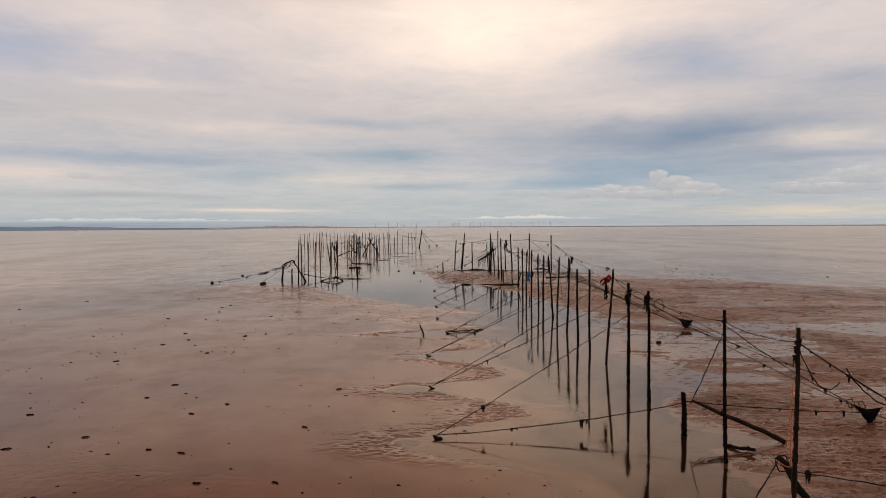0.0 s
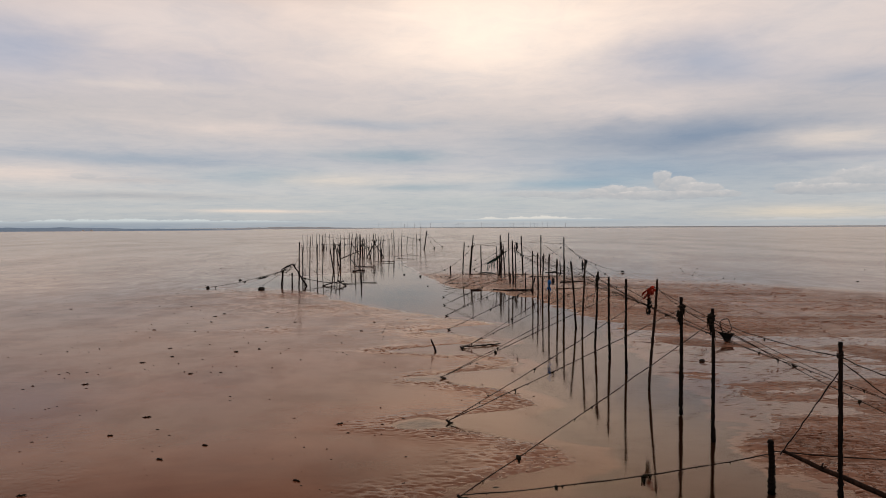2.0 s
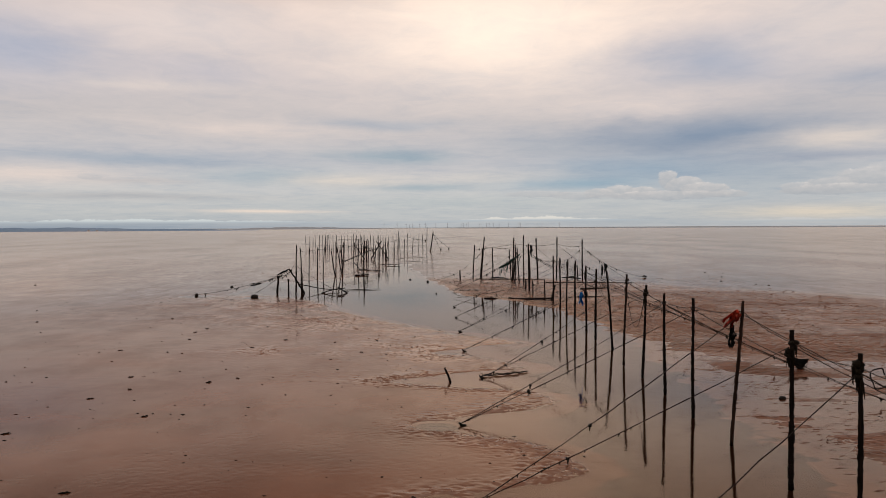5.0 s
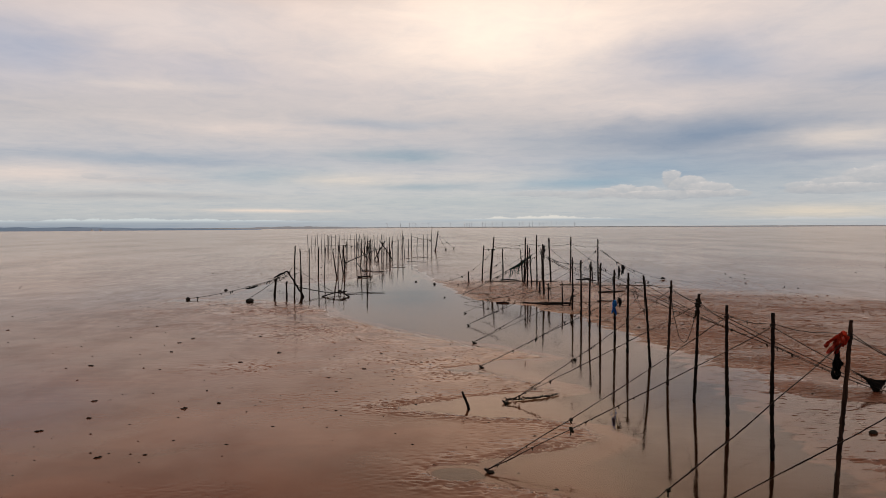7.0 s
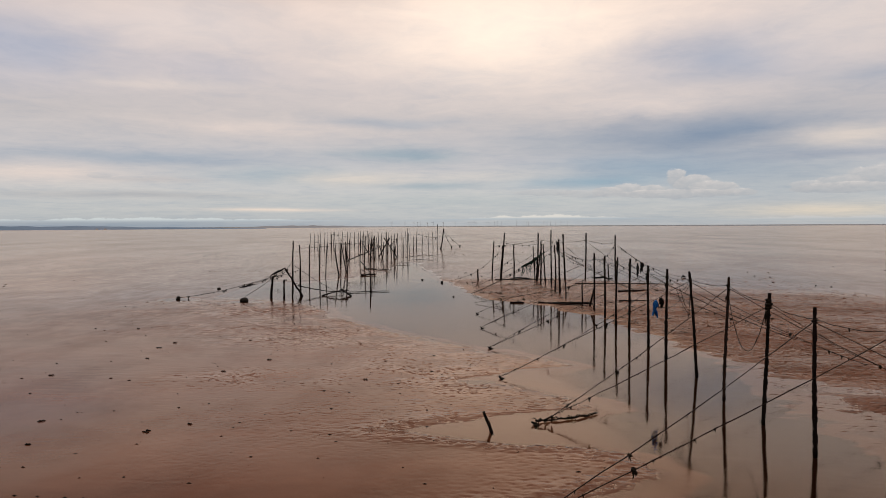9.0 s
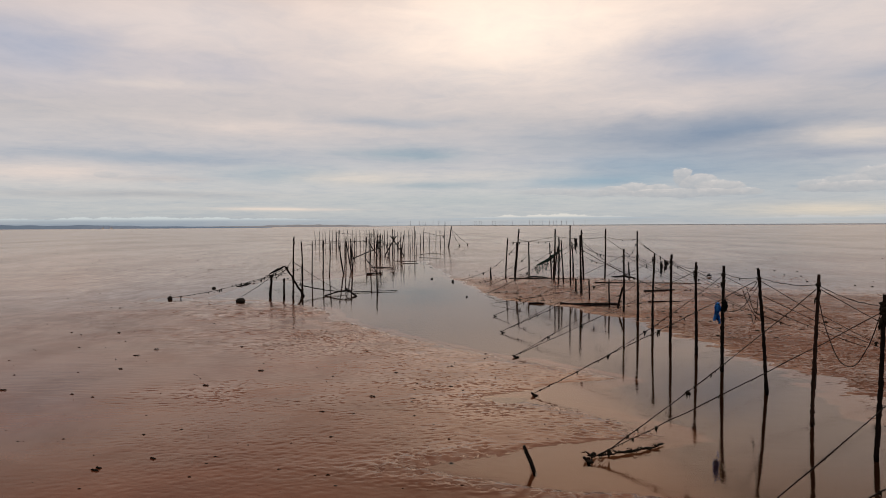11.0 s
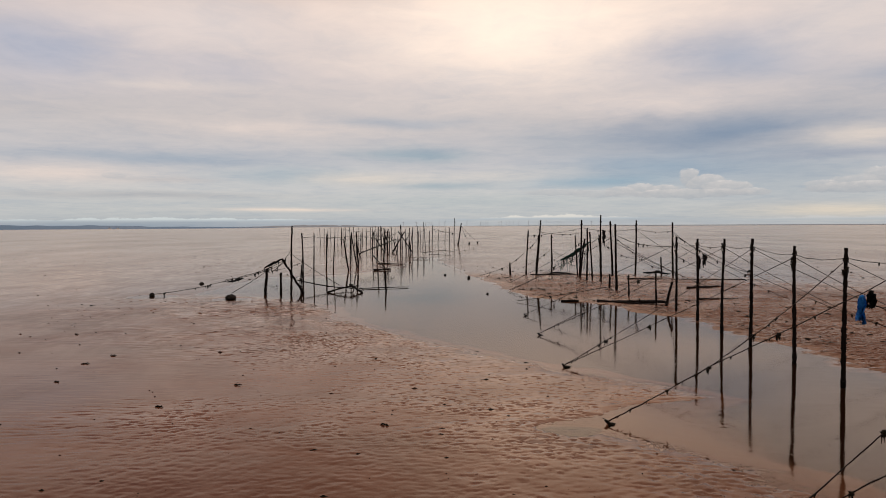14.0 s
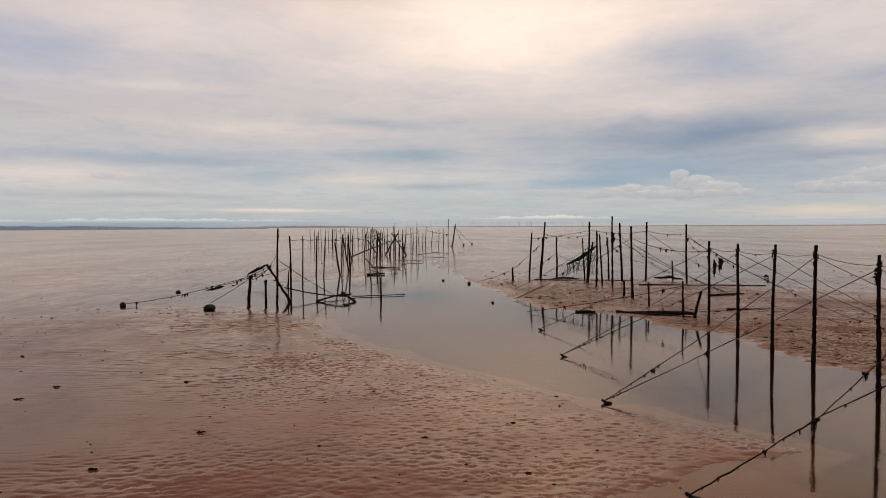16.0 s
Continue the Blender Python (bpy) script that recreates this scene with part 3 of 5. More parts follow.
tagged(water, "still shallow tidal water lying over the sand", "water", kind="structure")


def ripple_marks(seed=3):
    """Worn ripple marks: low crescents of sand, steep on one side, standing out of the film of water."""
    rg = np.random.default_rng(seed)
    fields = []
    for x0, x1, y0, y1, sx, sy, big in ((-18, -2, 31, 46, 0.2, 0.22, 1.7), (4.2, 11, 8, 30, 0.15, 0.12, 1.5), (1.5, 16, 30, 46, 0.24, 0.22, 2.1), (11, 20, 10, 30, 0.24, 0.22, 2.0), (-45, -6, 40, 75, 0.5, 0.5, 2.6), (8, 50, 46, 80, 0.5, 0.5, 2.6)):
        gx, gy = np.meshgrid(np.arange(x0, x1, sx), np.arange(y0, y1, sy))
        gx = (gx + (np.arange(gx.shape[0]) % 2)[:, None] * sx * 0.5).ravel() + rg.uniform(-0.35, 0.35, gx.size) * sx
        gy = gy.ravel() + rg.uniform(-0.3, 0.3, gy.size) * sy
        fields.append((gx, gy, np.full(gx.size, big)))
    x, y, big = (np.concatenate(v) for v in zip(*fields))
    h, crowd, pool, _, _ = relief(x, y)
    chance = np.where(y > 46, 0.3 * smooth(fbm(x * 0.12, y * 0.2, 4, 77), 0.5, 0.65), np.where(x > 4.2, 0.3, np.clip(0.01 + 1.0 * crowd, 0, 0.8) * smooth(crowd, 0.1, 0.3) * (0.25 + 0.75 * smooth(x, -8, -1)))) * (1 - smooth(pool, 0.25, 0.5))
    pick = rg.random(x.size) < chance
    x, y, big, h, crowd = x[pick], y[pick], big[pick], h[pick], crowd[pick]
    n = x.size
    half = rg.uniform(0.026, 0.055, n) * big * np.where(x > 4.2, 1.5, 1.0) * (0.8 + 0.4 * crowd)
    deep = half * rg.uniform(0.22, 0.42, n)
    tall = rg.uniform(0.003, 0.007, n) * big**0.6 * (0.7 + 0.6 * crowd)
    turn = rg.normal(0.08, 0.2, n)
    u = np.array([-1.0, -0.5, 0.0, 0.5, 1.0])
    bow = 1 - u**2
    lx = np.concatenate([u, u * 0.92, u])
    ly = np.concatenate([-0.45 * bow - 0.1, -0.15 * bow, 1.2 * bow])
    lz = np.concatenate([u * 0, bow + 0.08, u * 0])
    lx, ly, lz = lx[None] * half[:, None], ly[None] * deep[:, None] + rg.normal(0, 0.12, (n, 15)) * deep[:, None], lz[None] * tall[:, None] * rg.uniform(0.7, 1.3, (n, 15))
    co = np.stack([x[:, None] + lx * np.cos(turn)[:, None] - ly * np.sin(turn)[:, None], y[:, None] + lx * np.sin(turn)[:, None] + ly * np.cos(turn)[:, None], np.maximum(h, 0)[:, None] - 0.0015 + lz], -1)
    quads = np.array([(r * 5 + k, r * 5 + k + 1, r * 5 + k + 6, r * 5 + k + 5) for r in (0, 1) for k in range(4)])
    quads = (np.arange(n)[:, None, None] * 15 + quads[None]).reshape(-1, 4)
    me = bpy.data.meshes.new("ripple_marks")
    me.vertices.add(n * 15)
    me.vertices.foreach_set("co", co.astype(np.float32).ravel())
    me.loops.add(quads.size)
    me.loops.foreach_set("vertex_index", quads.astype(np.int32).ravel())
    me.polygons.add(len(quads))
    me.polygons.foreach_set("loop_start", np.arange(0, quads.size, 4, dtype=np.int32))
    me.polygons.foreach_set("use_smooth", np.ones(len(quads), dtype=bool))
    me.update(calc_edges=True)
    me.materials.append(SAND)
    me.attributes.new("ripple", "FLOAT", "POINT").data.foreach_set("value", np.full(n * 15, 0.85, np.float32))
    return tagged(new("ripple_marks", me), "countless small worn ripple marks of wet sand", "sand ripples", kind="stuff")


ripple_marks()

# ---------- building tools ----------


def part(name, bm, mat, parent=None, label="", shade=True):
    """Links a bmesh as one mesh object, under parent when given."""
    me = bpy.data.meshes.new(name)
    if shade:
        for f in bm.faces:
            f.smooth = True
    bm.to_mesh(me)
    bm.free()
    me.materials.append(mat)
    ob = new(name, me)
    if parent is not None:
        ob.parent = parent
        ob.matrix_parent_inverse = Matrix.Identity(4)
    return tagged(ob, label)


def thing(name, x, y, z, label, category, group=""):
    ob = new(name)
    ob.empty_display_size = 0.1
    ob.matrix_basis = Matrix.Translation((x, y, z))
    return tagged(ob, label, category, group)


def tube(bm, pts, radii, sides=6, rng=None, rough=0.0):
    """A tapered, closed tube along a row of points."""
    pts = [Vector(p) for p in pts]
    rings = []
    for i, p in enumerate(pts):
        d = (pts[min(i + 1, len(pts) - 1)] - pts[max(i - 1, 0)]).normalized()
        side = d.cross(Vector((0.31, 0.17, 0.93) if abs(d.z) < 0.8 else (1, 0.1, 0))).normalized()
        up = side.cross(d)
        r = radii[i] if hasattr(radii, "__len__") else radii
        ring = []
        for k in range(sides):
            a = 2 * math.pi * k / sides
            rr = r * (1 + (rng.uniform(-rough, rough) if rng else 0))
            ring.append(bm.verts.new(p + side * (math.cos(a) * rr) + up * (math.sin(a) * rr)))
        rings.append(ring)
    for a, b in zip(rings, rings[1:]):
        for k in range(sides):
            bm.faces.new((a[k], a[(k + 1) % sides], b[(k + 1) % sides], b[k]))
    bm.faces.new(rings[0][::-1])
    bm.faces.new(rings[-1])


def blob(bm, c, size, rng, flat=1.0, rough=0.35, level=1):
    """An uneven lump."""
    made = bmesh.ops.create_icosphere(bm, subdivisions=level, radius=1.0)
    sx, sy, sz = (size * rng.uniform(0.7, 1.3) for _ in range(3))
    for v in made["verts"]:
        k = 1 + rng.uniform(-rough, rough)
        v.co = Vector(c) + Vector((v.co.x * sx * k, v.co.y * sy * k, v.co.z * sz * flat * k))


def tuft(bm, c, size, rng, strands=9, drop=1.0):
    """Hanging fronds of weed: a ragged knot with short ribbons that fall from it."""
    c = Vector(c)
    for _ in range(3):
        blob(bm, c + Vector((rng.uniform(-1, 1), rng.uniform(-1, 1), rng.uniform(-1.2, 0.3))) * size * 0.16, size * rng.uniform(0.14, 0.26), rng, 1.0, 0.45)
    for _ in range(strands):
        a = rng.uniform(0, 2 * math.pi)
        out = Vector((math.cos(a), math.sin(a), 0)) * size * rng.uniform(0.02, 0.26)
        end = c + out + Vector((0, 0, -size * drop * rng.uniform(0.25, 1.0)))
        mid = c + out * rng.uniform(0.5, 1.1) + Vector((0, 0, -size * drop * rng.uniform(0.05, 0.4)))
        wd = size * rng.uniform(0.05, 0.11)
        tube(bm, [c, mid, end], [wd * 0.9, wd, wd * 0.3], 4, rng, 0.4)


def sagging(a, b, sag, n=12):
    a, b = Vector(a), Vector(b)
    return [a.lerp(b, k / n) - Vector((0, 0, sag * 4 * (k / n) * (1 - k / n))) for k in range(n + 1)]


def stake(base, top, r=0.045, label="", group="", weed=0.0, lash=True, seed=0, name="wooden_stake", mat=None, knobs=0):
    """A crooked round stake driven into the sand, with its lashing and weed."""
    rng = random.Random(seed * 7 + 5)
    b, t = Vector(base), Vector(top)
    ob = thing(name, b.x, b.y, 0, label or "dark weathered wooden stake standing in shallow water", "stake", group)
    L = t - b
    n = 56
    pts, rad = [], []
    ph, amp = rng.uniform(0, 6.3), r * rng.uniform(0.1, 0.35)
    for k in range(n + 1):
        f = -0.15 + 1.15 * k / n
        p = L * f
        bend = math.sin(ph + f * rng.uniform(4.5, 6.0)) * amp * (1 if f > 0 else 0.5)
        pts.append(Vector((p.x + bend, p.y + bend * 0.4, p.z)))
        rad.append(r * (1.1 - 0.25 * f) * rng.uniform(0.92, 1.08) * (rng.uniform(0.88, 1.24) if f < 0.5 else 1.0) * 0.86)
    rad[-1] = rad[-2] * 1.02
    bm = bmesh.new()
    tube(bm, pts, rad, 9, rng, 0.18)
    part("shaft", bm, mat or WOOD, ob)
    if knobs:
        bm = bmesh.new()
        for _ in range(knobs):
            f, a = rng.uniform(0.02, 0.6) ** 1.2, rng.uniform(0, 6.3)
            k = min(int((f + 0.15) / 1.15 * n), n)
            blob(bm, pts[k] + Vector((math.cos(a), math.sin(a), 0)) * rad[k] * 0.95, r * rng.uniform(0.22, 0.5), rng, 0.8, 0.35)
        tagged(part("barnacles", bm, OLD_WOOD, ob), "dark knobs of barnacles and weed", kind="stuff")
    if lash:
        bm = bmesh.new()
        f = 0.90 + rng.uniform(-0.02, 0.03)
        p = L * f
        for k in range(3):
            ring = [p + Vector((math.cos(a) * r * 1.0, math.sin(a) * r * 1.0, 0.012 * k + 0.02 * math.sin(a + k))) for a in np.linspace(0, 2 * math.pi, 11)]
            tube(bm, ring, 0.008, 5)
        part("lashing", bm, ROPE, ob, "turns of dark rope")
    if weed > 0:
        bm = bmesh.new()
        for _ in range(int(3 + weed * 6)):
            f = 0.9 + rng.uniform(-0.08, 0.05)
            a = rng.uniform(2.2, 5.0)
            tuft(bm, L * f + Vector((math.cos(a) * r, math.sin(a) * r, 0)), 0.07 + 0.10 * weed * rng.random(), rng, 5, 1.5)
        part("seaweed", bm, WEED, ob, "dark hanging seaweed")
    return ob


def rope(a, b, sag=0.06, r=0.008, tufts=(), label="dark sagging guy rope with scraps of weed", name="guy_rope", group="guy ropes", seed=0, mat=None, n=14):
    """A rope from a to b. tufts: (fraction, size) of weed caught on it."""
    rng = random.Random(seed * 13 + 1)
    a, b = Vector(a), Vector(b)
    ob = thing(name, a.x, a.y, a.z, label, "rope", group)
    pts = sagging((0, 0, 0), b - a, sag, n)
    for p in pts[1:-1]:
        p += Vector((rng.uniform(-1, 1), rng.uniform(-1, 1), rng.uniform(-1, 1))) * 0.006
    bm = bmesh.new()
    tube(bm, pts, [0.82 * r * rng.uniform(0.8, 1.25) for _ in pts], 5)
    part("strand", bm, mat or ROPE, ob)
    for f, size in tufts:
        k = min(int(f * n), n - 1)
        p = pts[k].lerp(pts[k + 1], f * n - k)
        bm = bmesh.new()
        tuft(bm, p, size, rng, 8, 1.0)
        part("weed_tuft", bm, WEED, ob, "tuft of dark seaweed")
    return ob


ROW = "stakes of the long row"
# y, foot x, top x, top y shift, height, radius, weed
LONG_ROW_1 = [
    (6.75, 4.04, 4.06, 0.0, 1.92, 0.040, 0.1), (8.52, 4.09, 4.05, 0.0, 1.88, 0.038, 0.0), (11.61, 4.06, 4.03, 0.0, 1.83, 0.042, 0.9),
    (13.07, 4.10, 4.09, 0.0, 1.84, 0.050, 0.7), (14.73, 4.07, 4.21, 0.0, 2.00, 0.042, 0.0), (16.16, 4.02, 4.00, 0.0, 1.90, 0.044, 0.0),
    (17.75, 4.05, 4.02, 0.0, 1.82, 0.044, 0.0), (19.15, 4.02, 4.09, 0.0, 1.86, 0.044, 0.8),
]
LONG_ROW_2 = [
    (20.52, 3.97, 4.03, 0.0, 1.99, 0.042, 0.1), (22.30, 4.14, 3.98, 0.0, 1.96, 0.044, 0.0), (24.05, 4.07, 4.08, 0.0, 1.90, 0.050, 0.3),
    (25.65, 4.12, 4.11, 0.0, 1.88, 0.048, 0.3), (27.28, 4.06, 4.09, 0.0, 1.97, 0.050, 0.3), (28.68, 4.03, 4.07, 0.0, 1.94, 0.048, 0.2),
    (30.35, 4.08, 4.07, 0.0, 1.91, 0.050, 0.2), (31.95, 4.06, 4.06, 0.0, 1.93, 0.048, 0.4),
]
LONG_ROW = LONG_ROW_1 + LONG_ROW_2
for i, (y, fx, tx, dy, hgt, r, weed) in enumerate(LONG_ROW):
    words = "weathered wooden stake with rope lashing in shallow water"
    if weed > 0.5:
        words = "weathered wooden stake draped with dark seaweed, in shallow water"
    if hgt > 1.99:
        words = "tall leaning wooden stake with a bleached top"
    stake((fx, y, 0), (tx, y + dy, hgt), r * 0.66, words, ROW, weed, True, i, knobs=22, mat=BROWN_WOOD if hgt > 1.98 or i == 0 else None)

# head line from stake to stake
for i in range(len(LONG_ROW) - 1):
    a, b = LONG_ROW[i], LONG_ROW[i + 1]
    rope((a[2], a[0], a[4] - 0.14), (b[2], b[0], b[4] - 0.14), 0.05, 0.0055, [(0.5, 0.05)] if i % 4 == 1 else (), "thin dark head line tied from stake to stake", "head_line", "head lines", i)

# guy ropes: anchor on the sand to pairs of stakes
LEFT = [((0.49, 9.49), (2,), 0.0), ((0.37, 12.46), (3, 4), 0.0), ((0.25, 15.56), (5, 6), 0.0), ((0.70, 18.94), (7, 8), 0.08), ((0.40, 21.95), (9, 10), 0.36),
        ((0.33, 25.10), (11, 12), 0.0), ((0.25, 28.3), (13, 14), 0.0), ((0.2, 31.37), (15,), 0.0)]
RIGHT = [((7.2, 10.1), (1, 2)), ((7.8, 13.4), (3, 4)), ((7.66, 16.6), (5, 6)), ((7.55, 19.75), (7, 8)), ((7.75, 23.0), (9, 10)), ((7.85, 26.1), (11, 12)), ((7.7, 29.2), (13, 14)), ((7.76, 32.5), (15,))]


def peg(x, y, seed):
    rng = random.Random(seed)
    ob = thing("anchor_peg", x, y, 0, "short dark wooden peg sunk in sand, ropes tied to it", "peg", "anchor pegs")
    bm = bmesh.new()
    tube(bm, [(0.05, 0, -0.15), (0.01, 0, 0.01), (-0.04, 0.01, 0.05)], [0.02, 0.022, 0.016], 7, rng, 0.1)
    part("shaft", bm, OLD_WOOD, ob)
    bm = bmesh.new()
    blob(bm, (0.03, 0, 0.006), 0.045, rng, 0.35, 0.4, 2)
    part("seaweed", bm, WEED, ob, "dark weed round the foot")


rng = random.Random(4)
for j, ((ax, ay), ties, joint) in enumerate(LEFT):
    peg(ax, ay, 100 + j)
    a = Vector((ax, ay, 0.04))
    ends = [Vector((LONG_ROW[k][2] - 0.03, LONG_ROW[k][0], LONG_ROW[k][4] - 0.2)) for k in ties]
    if joint > 0:
        mid = a.lerp((ends[0] + ends[1]) / 2, joint) - Vector((0, 0, 0.06))
        rope(a, mid, 0.01, 0.0085, [(0.08, 0.04), (0.2, 0.05), (0.35, 0.03), (0.55, 0.06), (0.7, 0.04), (0.82, 0.05), (0.95, 0.09)], "doubled guy rope thick with weed", "guy_rope", "guy ropes", 40 + j)
        a = mid
    for k, e in enumerate(ends):
        spots = [(0.03 + 0.5 * rng.random() ** 1.6, rng.uniform(0.015, 0.05)) for _ in range(10)] + [(rng.uniform(0.1, 0.4), rng.uniform(0.07, 0.11))]
        rope(a, e, 0.02 + 0.02 * k, 0.0066, spots, "dark guy rope from stake to anchor peg", "guy_rope", "guy ropes", 60 + 3 * j + k)
for j, ((ax, ay), ties) in enumerate(RIGHT):
    peg(ax, ay, 130 + j)
    for k in ties:
        e = (LONG_ROW[k][2] + 0.03, LONG_ROW[k][0], LONG_ROW[k][4] - 0.2)
        spots = [(rng.uniform(0.05, 0.5), rng.uniform(0.04, 0.09)) for _ in range(2)]
        rope((ax, ay, 0.03), e, 0.1, 0.0065, spots, "dark guy rope from stake to anchor peg", "guy_rope", "guy ropes", 90 + 3 * j + k)

# ---------- the broken trap beyond the row, on the sand bank ----------
TRAP = "stakes of the broken trap"
BANK_1 = [
    (1.37, 45.9, 1.47, 2.00, 0.05), (1.85, 45.9, 2.04, 2.46, 0.05), (1.83, 45.7, 1.92, 1.80, 0.07), (2.52, 45.8, 2.52, 1.81, 0.05), (3.56, 44.3, 3.63, 2.44, 0.055),
    (3.58, 44.4, 3.78, 1.64, 0.05), (3.50, 44.6, 3.40, 1.78, 0.04), (3.52, 42.2, 3.52, 2.11, 0.05), (3.73, 42.2, 3.62, 1.96, 0.045), (4.73, 45.8, 4.65, 1.80, 0.05),
    (3.86, 41.1, 3.85, 2.62, 0.045),
]
BANK_2 = [
    (5.05, 44.8, 4.95, 2.40, 0.06), (3.80, 37.9, 3.74, 2.26, 0.055), (6.26, 45.7, 6.29, 2.43, 0.055), (7.67, 46.6, 7.62, 0.74, 0.05), (7.52, 44.3, 7.48, 2.33, 0.055),
    (0.61, 45.0, 0.58, 0.59, 0.055), (3.69, 35.6, 3.69, 0.71, 0.035), (3.70, 38.6, 3.70, 0.52, 0.05), (3.92, 33.3, 3.90, 0.92, 0.035), (4.14, 33.2, 4.32, 0.69, 0.05),
]
BANK = BANK_1 + BANK_2
for i, (x, y, tx, hgt, r) in enumerate(BANK):
    words = "tall dark stake on the sand bank" if hgt > 1.5 else "short broken stake stump on the sand bank"
    stake((x, y, 0), (tx, y, hgt), r * 0.78, words, TRAP, 0.3 if i % 4 == 1 else 0, hgt > 1.5, 200 + i)

LINES_1 = [
    ((1.95, 45.8, 1.95), (3.6, 44.3, 1.90), 0.10), ((3.63, 44.3, 2.12), (6.29, 45.7, 2.05), 0.12), ((6.29, 45.7, 2.05), (7.48, 44.3, 1.95), 0.08),
    ((1.47, 45.9, 1.75), (3.63, 44.3, 2.1), 0.05), ((1.9, 45.7, 1.6), (0.6, 45.0, 0.5), 0.05), ((0.6, 45.0, 0.5), (-0.9, 44.4, 0.03), 0.06),
    ((2.52, 45.8, 1.15), (1.1, 44.8, 0.35), 0.05), ((2.52, 45.8, 1.1), (3.6, 44.4, 0.75), 0.12),
]
LINES_2 = [
    ((7.48, 44.3, 1.95), (8.76, 44.0, 0.95), 0.05), ((8.76, 44.0, 0.95), (11.6, 46.4, 0.03), 0.10), ((6.29, 45.7, 2.0), (8.9, 42.1, 0.05), 0.15),
    ((3.85, 41.1, 1.9), (7.2, 38.6, 0.03), 0.12), ((3.76, 37.9, 1.75), (7.2, 38.6, 0.03), 0.12), ((3.85, 41.1, 1.8), (0.2, 37.7, 0.03), 0.10),
    ((3.76, 37.9, 1.9), (0.1, 37.7, 0.03), 0.10), ((3.52, 42.2, 1.7), (0.3, 40.8, 0.03), 0.10),
]
LINES_3 = [
    ((3.90, 33.3, 0.8), (0.2, 34.5, 0.03), 0.05), ((4.06, 31.95, 1.7), (3.76, 37.9, 1.9), 0.15), ((4.95, 44.8, 1.9), (7.67, 46.6, 0.2), 0.2),
    ((4.65, 45.8, 1.6), (6.3, 45.7, 0.7), 0.2), ((6.3, 45.7, 0.75), (7.5, 44.3, 0.25), 0.12), ((4.06, 31.95, 1.72), (7.48, 44.3, 1.9), 0.25),
    ((7.48, 44.3, 1.85), (9.6, 39.8, 0.03), 0.1),
]
LINES = LINES_1 + LINES_2 + LINES_3
for i, (a, b, sag) in enumerate(LINES):
    rng = random.Random(300 + i)
    rope(a, b, sag, 0.0095, [(rng.uniform(0.1, 0.9), rng.uniform(0.06, 0.14)) for _ in range(3)], "slack dark rope with hanging weed", "slack_rope", "ropes of the broken trap", 300 + i)


def bundle(path, r, label, name="net_bundle", strips=6, drop=0.5, seed=0, mat=None):
    """A rolled or heaped net with loose ends hanging from it."""
    rng = random.Random(seed)
    p0 = Vector(path[0])
    ob = thing(name, p0.x, p0.y, p0.z, label, "net")
    pts = [Vector(p) - p0 for p in path]
    fine = []
    for a, b in zip(pts, pts[1:]):
        fine += [a.lerp(b, k / 5) + Vector((rng.uniform(-1, 1), rng.uniform(-1, 1), rng.uniform(-1, 1))) * r * 0.25 for k in range(5)]
    fine.append(pts[-1])
    n = len(fine)
    bm = bmesh.new()
    tube(bm, fine, [r * (0.25 + math.sin(math.pi * (k + 0.5) / n)) * rng.uniform(0.75, 1.2) for k in range(n)], 9, rng, 0.25)
    part("roll", bm, mat or NET, ob)
    for k in range(strips):
        p = fine[rng.randrange(n)]
        L = drop * rng.uniform(0.4, 1.0)
        bm = bmesh.new()
        tube(bm, [p, p + Vector((rng.uniform(-0.05, 0.05), 0, -L * 0.5)), p + Vector((rng.uniform(-0.1, 0.1), 0, -L))], [r * 0.3, r * 0.35, r * 0.15], 5, rng, 0.3)
        part("loose_end", bm, mat or NET, ob)
    return ob


bundle([(2.85, 45.4, 0.66), (3.05, 45.25, 0.76), (3.4, 45.0, 0.98), (3.75, 44.7, 1.28), (4.0, 44.5, 1.5)], 0.062, "rolled dark green net slung between stakes", strips=6, drop=0.6, seed=5, mat=GREEN_NET)
bundle([(2.3, 45.7, 0.06), (2.7, 45.5, 0.10), (3.4, 45.3, 0.07)], 0.035, "heap of dark netting at the stake feet", strips=0, seed=6)
bundle([(6.5, 45.3, 0.10), (7.0, 45.0, 0.16), (7.5, 44.7, 0.08)], 0.05, "heap of dark netting and weed", strips=2, drop=0.1, seed=7)
bundle([(4.62, 44.86, 2.02), (4.70, 44.84, 1.8), (4.66, 44.84, 1.45)], 0.06, "dark rag of net hanging from a line", strips=3, drop=0.3, seed=8)
bundle([(8.66, 44.0, 0.98), (8.78, 44.0, 0.85), (8.70, 44.0, 0.50)], 0.07, "black rag of net hanging on a rope", strips=3, drop=0.4, seed=9)
bundle([(8.62, 44.3, 0.9), (8.62, 44.3, 0.6), (8.62, 44.3, 0.3)], 0.06, "black rag hanging on a rope", strips=1, drop=0.2, seed=10)
bundle([(11.45, 46.3, 0.03), (11.58, 46.4, 0.10), (11.75, 46.5, 0.03)], 0.04, "weed-grown mooring lump on the sand", strips=0, seed=11)

